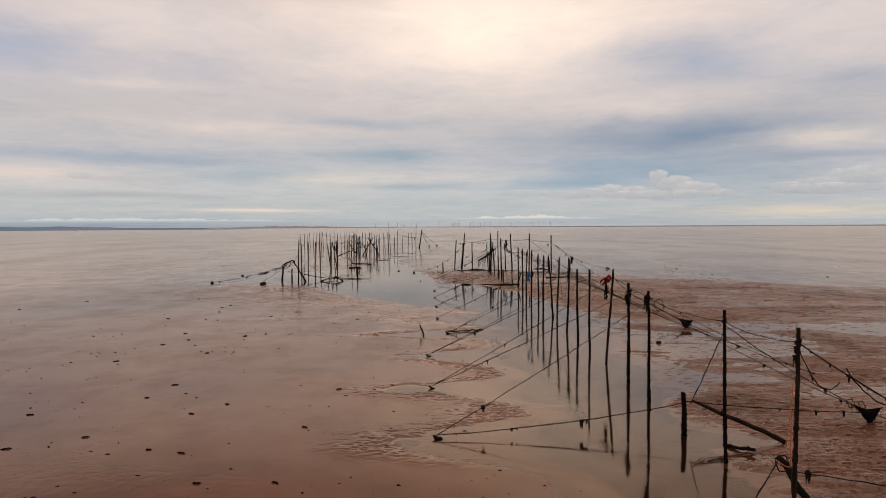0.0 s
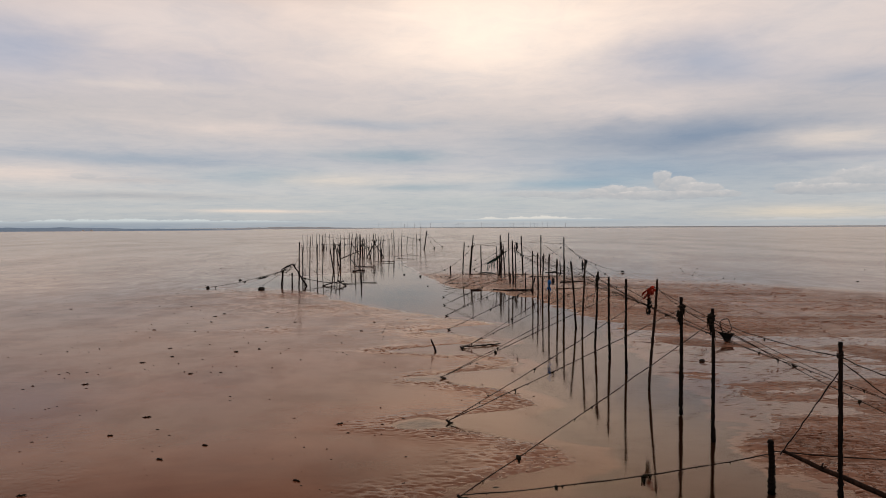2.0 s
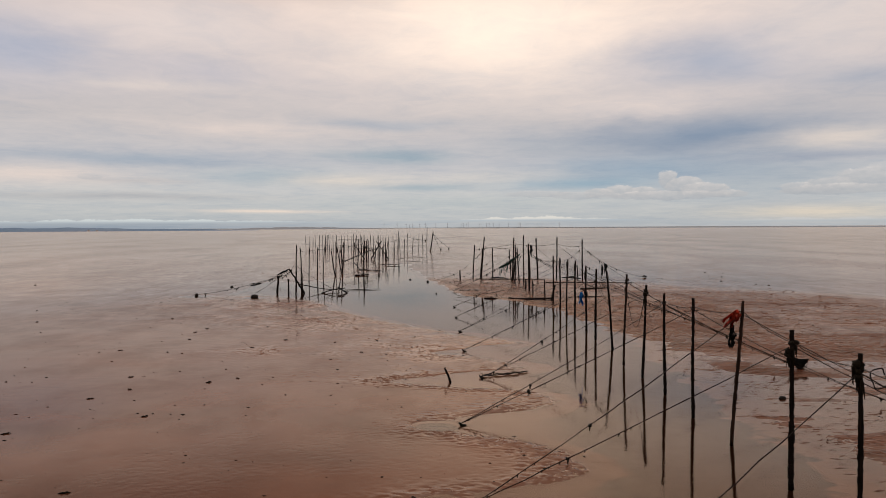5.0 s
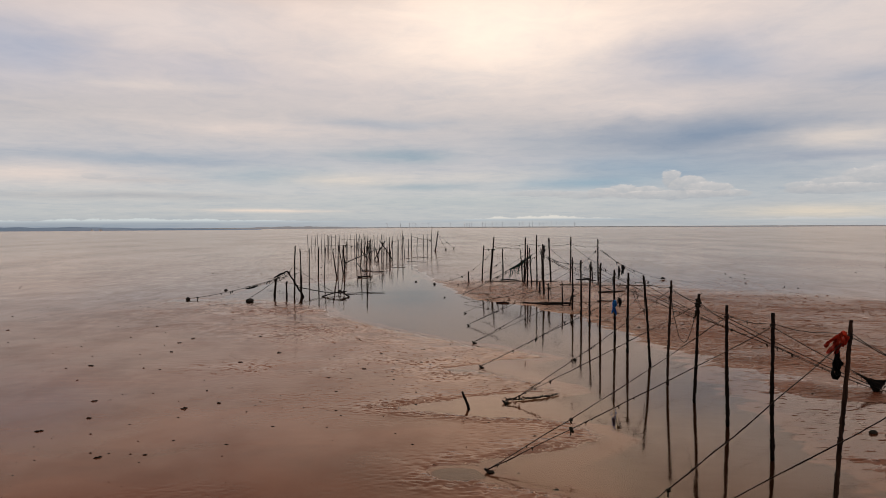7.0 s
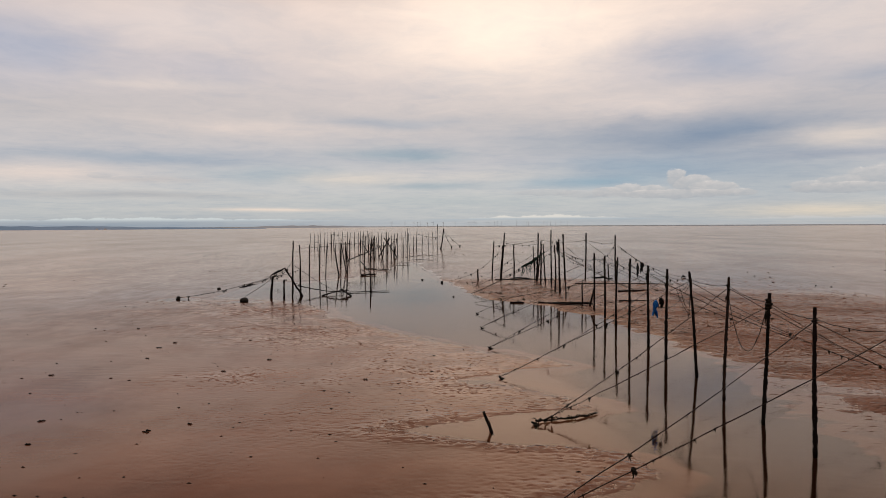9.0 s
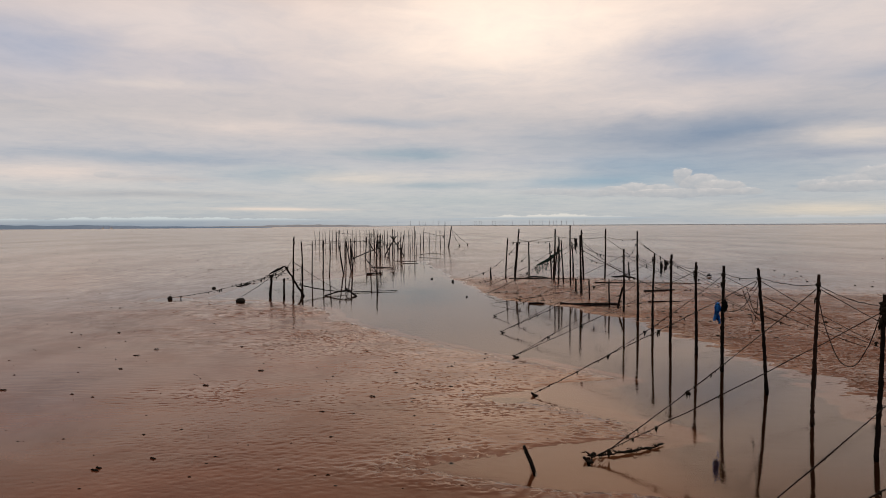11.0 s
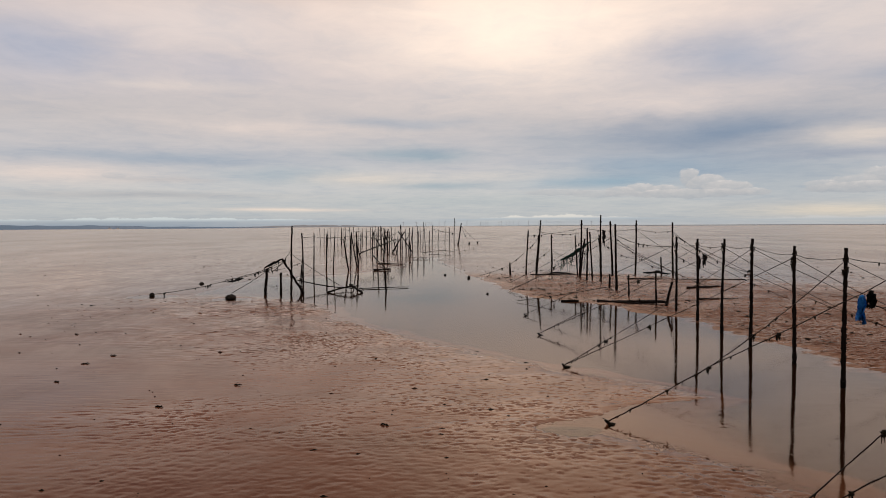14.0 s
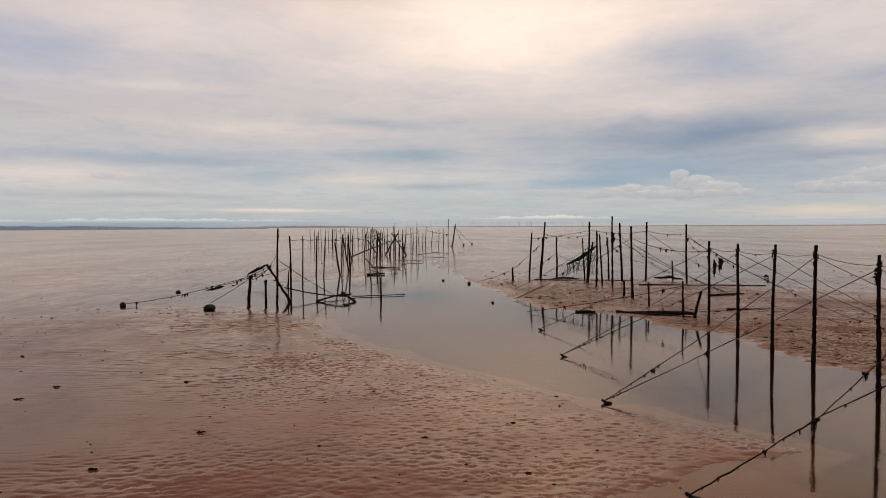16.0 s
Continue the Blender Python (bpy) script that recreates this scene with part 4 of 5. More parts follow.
# shreds of green net that droop from the roll
ob = thing("hanging_net", 2.6, 45.6, 0, "torn shreds of dark green net hanging between stakes", "net")
rng = random.Random(31)
for k in range(16):
    u = rng.random()
    x0, y0, z0 = 0.1 + 1.2 * u, -0.95 * u, 0.62 + 0.55 * u
    drop, sway = z0 * rng.uniform(0.35, 1.0), rng.uniform(-0.25, 0.25)
    bm = bmesh.new()
    tube(bm, [(x0 + sway * f + 0.03 * math.sin(7 * f + k), y0 + 0.02 * math.sin(5 * f), z0 - drop * f) for f in np.linspace(0, 1, 8)], [rng.uniform(0.004, 0.011) for _ in range(8)], 5, rng, 0.4)
    part("net_shred", bm, GREEN_NET, ob)
for k in range(5):
    u0, u1 = rng.uniform(0, 0.5), rng.uniform(0.5, 1)
    a, b = Vector((0.1 + 1.2 * u0, -0.95 * u0, 0.62 + 0.55 * u0)), Vector((0.1 + 1.2 * u1, -0.95 * u1, 0.62 + 0.55 * u1))
    bm = bmesh.new()
    tube(bm, sagging(a, b, rng.uniform(0.15, 0.55), 10), 0.007, 4)
    part("net_cord", bm, GREEN_NET, ob)

# ---------- fallen timber ----------


def timber(a, b, r, label, name="fallen_pole", seed=0, n=9, taper=0.7, knot=0.12, arch=0.0, mat=None):
    rng = random.Random(seed)
    a, b = Vector(a), Vector(b)
    ob = thing(name, a.x, a.y, a.z, label, "timber")
    pts = [(b - a) * (k / n) + Vector((rng.uniform(-1, 1), rng.uniform(-1, 1), rng.uniform(-0.6, 0.6))) * r * 0.4 + Vector((0, 0, arch * math.sin(math.pi * k / n))) for k in range(n + 1)]
    bm = bmesh.new()
    tube(bm, pts, [r * (1 - (1 - taper) * k / n) * rng.uniform(0.85, 1.15) for k in range(n + 1)], 8, rng, knot)
    part("log", bm, mat or OLD_WOOD, ob)
    for _ in range(2):
        k = rng.randrange(1, n)
        bm = bmesh.new()
        d = Vector((rng.uniform(-1, 1), rng.uniform(-1, 1), rng.uniform(0.1, 0.8))).normalized()
        tube(bm, [pts[k], pts[k] + d * r * 2.4], [r * 0.45, r * 0.25], 6, rng, 0.1)
        part("branch_stub", bm, mat or OLD_WOOD, ob)
    return ob


timber((2.55, 34.45, 0.03), (4.10, 33.25, 0.03), 0.045, "dark waterlogged pole lying at the edge of the bank", seed=1)
timber((2.8, 34.4, 0.02), (5.6, 34.6, 0.02), 0.03, "long dark pole lying on the bank's edge", seed=2)
timber((1.5, 34.6, 0.01), (2.0, 34.5, 0.02), 0.04, "weed-covered timber in the shallows", seed=3)
timber((3.1, 34.1, 0.04), (4.3, 33.5, 0.10), 0.05, "dark pole lying over another", seed=4)
timber((5.5, 34.7, 0.05), (6.7, 34.9, 0.04), 0.03, "half-buried dark timber on the bank", seed=5)
timber((6.3, 38.4, 0.05), (7.7, 39.1, 0.04), 0.045, "half-buried weedy timber on the bank", seed=6)
timber((5.2, 42.6, 0.05), (9.8, 42.3, 0.03), 0.025, "long dark pole lying along the bank", seed=7)
timber((1.5, 45.2, 0.05), (5.4, 44.8, 0.03), 0.025, "long dark pole half sunk in sand", seed=9)

# ---------- the left wing: broken stakes in the water ----------
WING = "stakes of the left wing"
LEFT_WING_1 = [
    (-7.13, 37.03, -7.06, 2.26, 0.05), (-7.98, 37.05, -7.95, 0.83, 0.075), (-7.47, 37.04, -7.45, 0.70, 0.055), (-4.07, 37.95, -4.07, 0.68, 0.04),
    (-7.0, 37.9, -6.98, 0.9, 0.035), (-8.06, 42.6, -8.10, 1.95, 0.05), (-7.96, 44.1, -7.94, 1.93, 0.04), (-8.39, 48.7, -8.32, 1.86, 0.055),
    (-7.87, 47.9, -7.77, 1.87, 0.042), (-7.23, 48.6, -7.48, 1.59, 0.06), (-7.92, 52.9, -7.84, 1.86, 0.045), (-7.14, 51.0, -7.23, 1.91, 0.065),
    (-7.30, 51.6, -7.62, 1.80, 0.05), (-8.26, 64.1, -8.16, 1.80, 0.06), (-7.05, 57.8, -6.95, 2.17, 0.06),
]
LEFT_WING_2 = [
    (-6.75, 58.6, -6.62, 2.0, 0.05), (-6.92, 60.2, -6.91, 1.33, 0.06), (-7.63, 68.4, -7.61, 2.0, 0.06), (-8.08, 71.5, -8.06, 1.81, 0.06), (-7.26, 71.4, -7.52, 1.08, 0.06),
    (-6.80, 71.4, -6.83, 1.67, 0.06), (-6.48, 71.4, -6.52, 1.22, 0.06), (-6.94, 71.5, -6.92, 2.34, 0.06), (-6.45, 73.6, -6.39, 2.06, 0.06), (-6.12, 71.3, -6.24, 1.5, 0.06),
    (-9.66, 80.4, -9.64, 2.15, 0.06), (-10.54, 68.7, -10.52, 1.76, 0.06), (-10.65, 74.0, -10.63, 1.65, 0.06), (-8.16, 73.8, -8.10, 1.79, 0.06),
]
LEFT_WING = LEFT_WING_1 + LEFT_WING_2
for i, (x, y, tx, hgt, r) in enumerate(LEFT_WING):
    words = "dark slender stake standing in the water" if hgt > 1.5 else "short broken stake stump in the water"
    stake((x, y, 0), (tx, y, hgt), r * 0.7, words, WING, 0.25 if i % 5 == 2 else 0, hgt > 1.5, 400 + i)

bundle([(-8.0, 37.0, 0.86), (-7.75, 37.1, 1.0), (-7.45, 37.2, 1.14)], 0.04, "tangle of dark net caught on a prop", strips=4, drop=0.3, seed=12)
bundle([(-9.15, 36.62, 0.42), (-8.9, 36.64, 0.46), (-8.6, 36.7, 0.54)], 0.03, "scrap of dark net hanging on a rope", strips=2, drop=0.15, seed=13)
timber((-6.75, 37.3, -0.05), (-7.46, 37.2, 1.15), 0.042, "leaning dark timber prop with weed on its head", "leaning_prop", 21, taper=0.85)
timber((-7.2, 38.2, 0.36), (-5.25, 38.2, 0.06), 0.02, "long pole lying low over the water", seed=22, arch=-0.05)
timber((-6.0, 37.3, 0.0), (-4.95, 37.7, 0.2), 0.03, "crooked dark branch lying in the water", seed=23, n=12, knot=0.45, arch=0.04)
timber((-5.3, 37.9, 0.22), (-4.75, 37.2, 0.0), 0.045, "dark knee of timber sloping into the water", seed=24)
timber((-5.1, 38.6, 0.03), (-3.4, 39.2, 0.03), 0.018, "thin straight pole lying on the water", seed=25)
timber((-7.25, 51.9, 0.72), (-6.1, 60.0, 1.35), 0.04, "long dark pole leaning between stakes", seed=26)
timber((-7.6, 71.3, 0.0), (-6.6, 71.4, 1.75), 0.06, "crossed prop of a broken frame", "leaning_prop", 27)
timber((-5.9, 71.3, 0.0), (-7.1, 71.5, 1.75), 0.06, "crossed prop of a broken frame", "leaning_prop", 28)
timber((-7.6, 59.5, 0.35), (-5.6, 50.2, 0.02), 0.035, "drooping dark branch in the shallows", seed=29)
timber((-6.6, 55.0, 0.03), (-4.9, 53.5, 0.05), 0.035, "dark drift timber in the shallows", seed=30)
timber((-5.9, 62.3, 0.01), (-4.2, 62.2, 0.012), 0.018, "low dark plank at the water's edge", seed=31)
timber((-5.0, 59.5, 0.01), (-3.9, 59.3, 0.012), 0.018, "low dark plank at the water's edge", seed=32)
timber((-5.2, 71.2, 0.01), (-3.9, 77.0, 0.012), 0.018, "low dark plank at the water's edge", seed=33)
timber((-4.4, 68.2, 0.01), (-2.6, 66.2, 0.012), 0.018, "low dark plank at the water's edge", seed=34)
timber((-3.9, 77.0, 0.01), (-2.6, 74.4, 0.012), 0.018, "low dark plank at the water's edge", seed=35)
timber((-6.0, 48.8, 0.04), (-5.2, 49.2, 0.05), 0.045, "weed-covered drift timber in the shallows", seed=36)

WING_LINES_1 = [
    ((-7.06, 37.0, 1.55), (-7.40, 37.1, 1.05), 0.03, 1), ((-7.42, 37.1, 1.08), (-8.6, 36.8, 0.62), 0.06, 4), ((-8.6, 36.8, 0.62), (-11.5, 36.2, 0.05), 0.08, 7),
    ((-7.95, 37.0, 0.75), (-8.55, 35.4, 0.18), 0.03, 0), ((-7.4, 37.1, 1.0), (-9.2, 36.7, 0.5), 0.10, 3), ((-7.06, 37.0, 1.3), (-5.6, 38.3, 0.1), 0.05, 0),
    ((-7.95, 37.0, 0.7), (-7.45, 37.1, 1.0), 0.08, 2), ((-8.10, 42.6, 1.8), (-7.94, 44.1, 1.8), 0.03, 0), ((-7.94, 44.1, 1.8), (-8.32, 48.7, 1.7), 0.05, 0),
]
WING_LINES_2 = [
    ((-8.32, 48.7, 1.7), (-7.84, 52.9, 1.7), 0.06, 1), ((-8.1, 42.6, 0.9), (-7.0, 37.6, 0.2), 0.1, 1), ((-7.84, 52.9, 1.7), (-8.2, 64.1, 1.6), 0.1, 1),
    ((-6.95, 57.8, 1.6), (-6.92, 71.5, 1.9), 0.2, 2), ((-8.1, 42.6, 0.75), (-10.2, 44.0, 0.3), 0.1, 2), ((-6.92, 71.5, 1.7), (-5.3, 80.0, 1.9), 0.2, 2),
    ((-8.2, 64.1, 1.6), (-9.64, 80.4, 1.8), 0.2, 2), ((-9.64, 80.4, 1.8), (-16.3, 95.0, 1.9), 0.2, 2),
]
WING_LINES = WING_LINES_1 + WING_LINES_2
for i, (a, b, sag, k) in enumerate(WING_LINES):
    rng = random.Random(500 + i)
    rope(a, b, sag, 0.011 if a[1] < 50 else 0.016, [(rng.uniform(0.1, 0.95), rng.uniform(0.07, 0.14)) for _ in range(k)], "slack dark rope with hanging weed", "slack_rope", "ropes of the left wing", 500 + i)

# the tangle of ropes, weed and driftwood strung through the far end of the wing
rng = random.Random(41)
FAR_WING = [p for p in LEFT_WING if p[1] > 55]
for i in range(10):
    p, q = rng.sample(FAR_WING, 2)
    rope((p[2], p[1], p[3] * rng.uniform(0.75, 0.95)), (q[2], q[1], q[3] * rng.uniform(0.6, 0.95)), rng.uniform(0.1, 0.4), 0.014, [(rng.uniform(0.1, 0.9), rng.uniform(0.10, 0.2)) for _ in range(2)], "slack dark rope with hanging weed", "slack_rope", "ropes of the left wing", 560 + i)
for i in range(4):
    x0, y0 = rng.uniform(-9.8, -5.6), rng.uniform(58, 86)
    stake((x0, y0, 0), (x0 + rng.uniform(-0.25, 0.25), y0, rng.uniform(1.0, 2.1)), rng.uniform(0.032, 0.042), "dark slender stake standing in the water", WING, 0.4 if i % 3 == 0 else 0, False, 580 + i)
for i in range(2):
    x0, y0 = rng.uniform(-9.0, -6.2), rng.uniform(56, 80)
    timber((x0, y0, 0.0), (x0 + rng.uniform(-1.2, 1.2), y0 + rng.uniform(-1, 1), rng.uniform(0.7, 1.5)), 0.05, "dark broken prop leaning among the stakes", "leaning_prop", 600 + i)

# far stakes of the outer trap
OUTER_1 = [
    (-19.97, 100.6, 2.0), (-18.5, 95.8, 1.95), (-18.05, 95.7, 1.76), (-18.1, 98.0, 2.07), (-17.2, 95.6, 2.14), (-16.4, 93.4, 2.14), (-16.8, 97.8, 2.07),
    (-15.8, 95.4, 2.14), (-14.8, 95.3, 2.13), (-13.25, 89.0, 2.14), (-13.0, 92.9, 2.13), (-16.3, 95.5, 1.88), (-15.3, 95.3, 2.07), (-13.8, 95.1, 2.0), (-12.0, 88.9, 2.08),
    (-11.5, 88.8, 1.78), (-11.3, 88.8, 2.19), (-10.8, 92.6, 2.12), (-10.8, 88.7, 2.25),
]
OUTER_2 = [
    (-9.6, 88.6, 2.13), (-9.3, 88.5, 2.06), (-8.05, 88.4, 1.88), (-6.45, 77.3, 2.14), (-6.1, 78.6, 2.19), (-5.8, 81.5, 2.61), (-5.45, 80.0, 2.08), (-6.17, 81.5, 1.7),
    (-5.48, 91.9, 2.28), (-4.9, 93.9, 1.77), (-4.1, 93.8, 2.0), (-3.55, 93.7, 2.08), (-3.05, 93.6, 3.05), (-5.57, 88.1, 1.64), (-17.6, 104.0, 2.0), (-14.2, 106.0, 2.1),
    (-12.4, 104.0, 2.0), (-9.9, 103.0, 2.0), (-7.6, 104.0, 2.1),
]
OUTER = OUTER_1 + OUTER_2
for i, (x, y, hgt) in enumerate(OUTER):
    rng = random.Random(700 + i)
    stake((x, y, 0), (x + rng.uniform(-0.12, 0.12), y, hgt), rng.uniform(0.030, 0.046), "far dark stake of the outer trap", "far stakes", 0, False, 700 + i)
stake((-2.61, 93.6, 0), (-2.2, 93.6, 2.5), 0.08, "far dark stake leaning outward", "far stakes", 0, False, 760)
for i, (a, b) in enumerate([((-2.25, 93.6, 2.2), (-1.3, 97.0, 0.1)), ((-2.25, 93.6, 2.2), (-0.2, 102.0, 0.1)), ((-5.48, 91.9, 1.9), (-3.1, 93.6, 1.4)), ((-20.0, 100.6, 0.8), (-13.3, 92.0, 0.8))]):
    rope(a, b, 0.1, 0.02, [(0.5, 0.2), (0.96, 0.35)], "far slack rope with weed", "slack_rope", "far ropes", 780 + i)

# ---------- distance ----------


def coast(name, label, start, end, tall, d, seed, mat):
    """A low hazy ridge along the horizon, from one bearing to another, tall metres high along its length."""
    bm = bmesh.new()
    ridge = []
    for k in range(110):
        f = k / 109
        a = radians(start + (end - start) * f)
        hgt = float(np.interp(f, np.linspace(0, 1, len(tall)), tall)) * (0.9 + 0.10 * math.sin(f * 37 + seed) + 0.06 * math.sin(f * 91 + 1) + 0.05 * math.sin(f * 173 + seed))
        ridge.append([bm.verts.new((math.sin(a) * r, math.cos(a) * r, z)) for r, z in ((d, -0.5), (d + 25, hgt * 0.8), (d + 90, hgt), (d + 260, hgt * 0.7), (d + 400, -0.5))])
    for p, q in zip(ridge, ridge[1:]):
        for k in range(4):
            bm.faces.new((p[k], q[k], q[k + 1], p[k + 1]))
    tagged(part(name, bm, mat), label, "coast", kind="structure")


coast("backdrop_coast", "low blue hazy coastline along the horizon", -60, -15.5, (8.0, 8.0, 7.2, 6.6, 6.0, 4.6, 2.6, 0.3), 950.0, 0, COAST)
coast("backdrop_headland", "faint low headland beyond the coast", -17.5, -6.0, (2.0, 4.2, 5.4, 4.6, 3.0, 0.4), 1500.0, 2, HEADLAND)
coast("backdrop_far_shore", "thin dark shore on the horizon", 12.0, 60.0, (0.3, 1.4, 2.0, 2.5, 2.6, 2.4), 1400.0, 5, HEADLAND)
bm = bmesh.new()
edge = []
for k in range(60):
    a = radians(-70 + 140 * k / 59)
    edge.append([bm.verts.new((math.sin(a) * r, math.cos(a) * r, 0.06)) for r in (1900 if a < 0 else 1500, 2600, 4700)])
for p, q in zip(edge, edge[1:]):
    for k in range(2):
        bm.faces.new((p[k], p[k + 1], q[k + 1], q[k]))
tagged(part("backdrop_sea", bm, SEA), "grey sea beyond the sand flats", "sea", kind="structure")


def far_house(deg, d, wide, tall, seed):
    a = radians(deg)
    ob = thing("far_house", math.sin(a) * d, math.cos(a) * d, 0, "tiny white building on the far shore", "house", "far houses")
    ob.rotation_euler.z = -a
    bm = bmesh.new()
    bmesh.ops.create_cube(bm, size=1.0, matrix=Matrix.LocRotScale((0, 0, tall / 2), None, (wide, wide * 0.7, tall)))
    part("wall", bm, WHITE, ob, shade=False)
    bm = bmesh.new()
    v = [bm.verts.new(p) for p in ((-wide / 2, -wide * 0.4, tall), (wide / 2, -wide * 0.4, tall), (wide / 2, wide * 0.4, tall), (-wide / 2, wide * 0.4, tall), (-wide / 2, 0, tall * 1.3), (wide / 2, 0, tall * 1.3))]
    for f in ((0, 1, 5, 4), (2, 3, 4, 5), (0, 4, 3), (1, 2, 5), (0, 3, 2, 1)):
        bm.faces.new([v[k] for k in f])
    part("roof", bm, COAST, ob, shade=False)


far_house(-27.55, 940, 2.6, 1.4, 1)
far_house(-27.0, 940, 3.0, 1.4, 2)


def turbine():
    ob = thing("wind_turbine", 0, 0, 0, "far pale grey offshore wind turbine", "wind turbine", "offshore wind turbines")
    bm = bmesh.new()
    tube(bm, [(0, 0, -1), (0, 0, 10), (0, 0, 21)], [0.9, 0.7, 0.5], 8)
    part("tower", bm, TURBINE, ob)
    bm = bmesh.new()
    tube(bm, [(0, -1.4, 21), (0, 0, 21.2), (0, 1.6, 21)], [0.5, 0.7, 0.45], 8)
    nac = part("nacelle", bm, TURBINE, ob)
    for k in range(3):
        a = radians(25 + 120 * k)
        bm = bmesh.new()
        d = Vector((math.sin(a), 0, math.cos(a)))
        tube(bm, [Vector((0, -1.6, 21)), Vector((0, -1.6, 21)) + d * 3, Vector((0, -1.6, 21)) + d * 11], [0.3, 0.35, 0.1], 5)
        part("blade", bm, TURBINE, nac)
    return ob


TURBINES = [-5.53, -4.46, -3.72, -3.44, -3.21, -2.61, -2.14, -1.30, -0.33, 0.79, 0.98, 1.21, 1.39, 2.28, 2.51, 2.88, 3.11, 3.44, 3.90, 4.68, 5.28, 5.51, 5.65, 6.11, 6.34, 6.89, 7.21, 7.44, 7.85, 8.26, 8.80, 9.71]
first = turbine()
rng = random.Random(77)
for i, deg in enumerate(TURBINES):
    a, d = radians(deg), 3900
    m = Matrix.Translation((math.sin(a) * d, math.cos(a) * d, 0)) @ Matrix.Rotation(-a + rng.uniform(-0.5, 0.5), 4, "Z")
    if i == 0:
        first.matrix_basis = m
    else:
        copy_thing(first, m)

# ---------- near things beside the row ----------
stake((4.0, 9.74, 0), (3.98, 9.74, 0.57), 0.042, "short dark weedy stake stump in shallow water", ROW, 0, False, 31)
timber((5.16, 9.18, 0.03), (4.08, 9.70, 0.46), 0.031, "long brown pole leaning from a stump to the sand", "leaning_pole", 51, taper=0.6, mat=BROWN_WOOD)
timber((4.30, 9.15, 0.0), (4.55, 8.75, 0.06), 0.028, "short weedy timber half sunk in sand", seed=52)
timber((4.36, 6.75, -0.1), (4.22, 7.42, 0.42), 0.040, "crooked dark stump with rope loops", "leaning_stump", 53, taper=0.9)
rope((0.49, 9.49, 0.05), (4.0, 9.74, 0.42), 0.06, 0.008, [(0.08, 0.04), (0.3, 0.07), (0.32, 0.05), (0.36, 0.03), (0.58, 0.12), (0.6, 0.08), (0.75, 0.03), (0.86, 0.04)], "dark rope from anchor peg to stump, hung with weed", seed=1)
rope((4.0, 9.74, 0.44), (6.86, 10.12, 0.16), 0.03, 0.008, [(0.5, 0.06), (0.7, 0.09), (0.85, 0.08)], "dark rope from stump to net, hung with weed", seed=2)
rope((4.05, 8.52, 1.6), (4.07, 9.70, 0.42), 0.01, 0.008, [], "taut dark guy rope to a leaning pole", seed=3)


def net_bag(a, b, drop, label, seed):
    """A bag of black netting caught on a rope from a to b: a crumpled fold that tapers downwards, with a torn fringe."""
    rng = random.Random(seed)
    a, b = Vector(a), Vector(b)
    ob = thing("net_bag", a.x, a.y, a.z, label, "net")
    run, nu, nv = b - a, 14, 7
    tip = rng.uniform(0.55, 0.7)
    for side in (-1, 1):
        bm = bmesh.new()
        rows = []
        for j in range(nv + 1):
            v = j / nv
            row = []
            for i in range(nu + 1):
                u = i / nu
                hang = drop * max(0.12, 1 - 1.7 * abs(u - tip)) * (0.8 + 0.4 * rng.random() if j == nv else 1.0)
                x = u + (tip - u) * 0.35 * v
                row.append(bm.verts.new(run * x + Vector((rng.uniform(-0.008, 0.008), side * (0.05 * math.sin(math.pi * u) * math.sin(math.pi * (0.15 + 0.85 * v))) + rng.uniform(-0.015, 0.015), -hang * v - 0.05 * math.sin(math.pi * u) + rng.uniform(-0.012, 0.012)))))
            rows.append(row)
        for p, q in zip(rows, rows[1:]):
            for i in range(nu):
                bm.faces.new((p[i], p[i + 1], q[i + 1], q[i]))
        bmesh.ops.solidify(bm, geom=bm.faces[:], thickness=0.006)
        part("fold", bm, NET, ob)
    for k in range(18):
        u = rng.random()
        top = run * u + Vector((0, 0, -drop * max(0.1, 1 - 1.8 * abs(u - tip)) * 0.8))
        bm = bmesh.new()
        tube(bm, [top, top + Vector((rng.uniform(-0.02, 0.02), 0, -0.04)), top + Vector((rng.uniform(-0.04, 0.04), 0, -rng.uniform(0.05, 0.12)))], [0.004, 0.0035, 0.002], 4)
        part("torn_strand", bm, NET, ob)
    return ob


net_bag((6.52, 10.08, 0.30), (7.06, 10.15, 0.24), 0.24, "black bag of net slung on a rope over the sand", 61)
net_bag((7.10, 19.75, 0.36), (7.72, 19.75, 0.22), 0.26, "black bag of net slung on a guy rope", 62)

# weed-hung line from the first stake
line = rope((4.08, 6.75, 1.76), (7.0, 7.4, 0.25), 0.10, 0.010, [(0.04 + 0.075 * k, 0.035 + 0.02 * (k % 3)) for k in range(12)], "rope thick with hanging seaweed", seed=4)
rope((4.07, 6.75, 1.72), (5.3, 8.2, 1.05), 0.22, 0.008, [(0.3, 0.05), (0.6, 0.08)], "slack loop of dark rope", "slack_rope", "loose ropes", 5)
rope((4.65, 6.95, 1.48), (5.35, 7.1, 1.1), 0.16, 0.008, [], "slack loop of dark rope", "slack_rope", "loose ropes", 6)
rope((4.05, 6.75, 0.5), (6.6, 7.0, 0.1), 0.03, 0.007, [(0.05, 0.12), (0.4, 0.05)], "dark rope running low to the sand", seed=7)
rope((4.22, 7.42, 0.42), (3.2, 6.3, 0.02), 0.02, 0.008, [], "dark rope tied to a stump", seed=8)
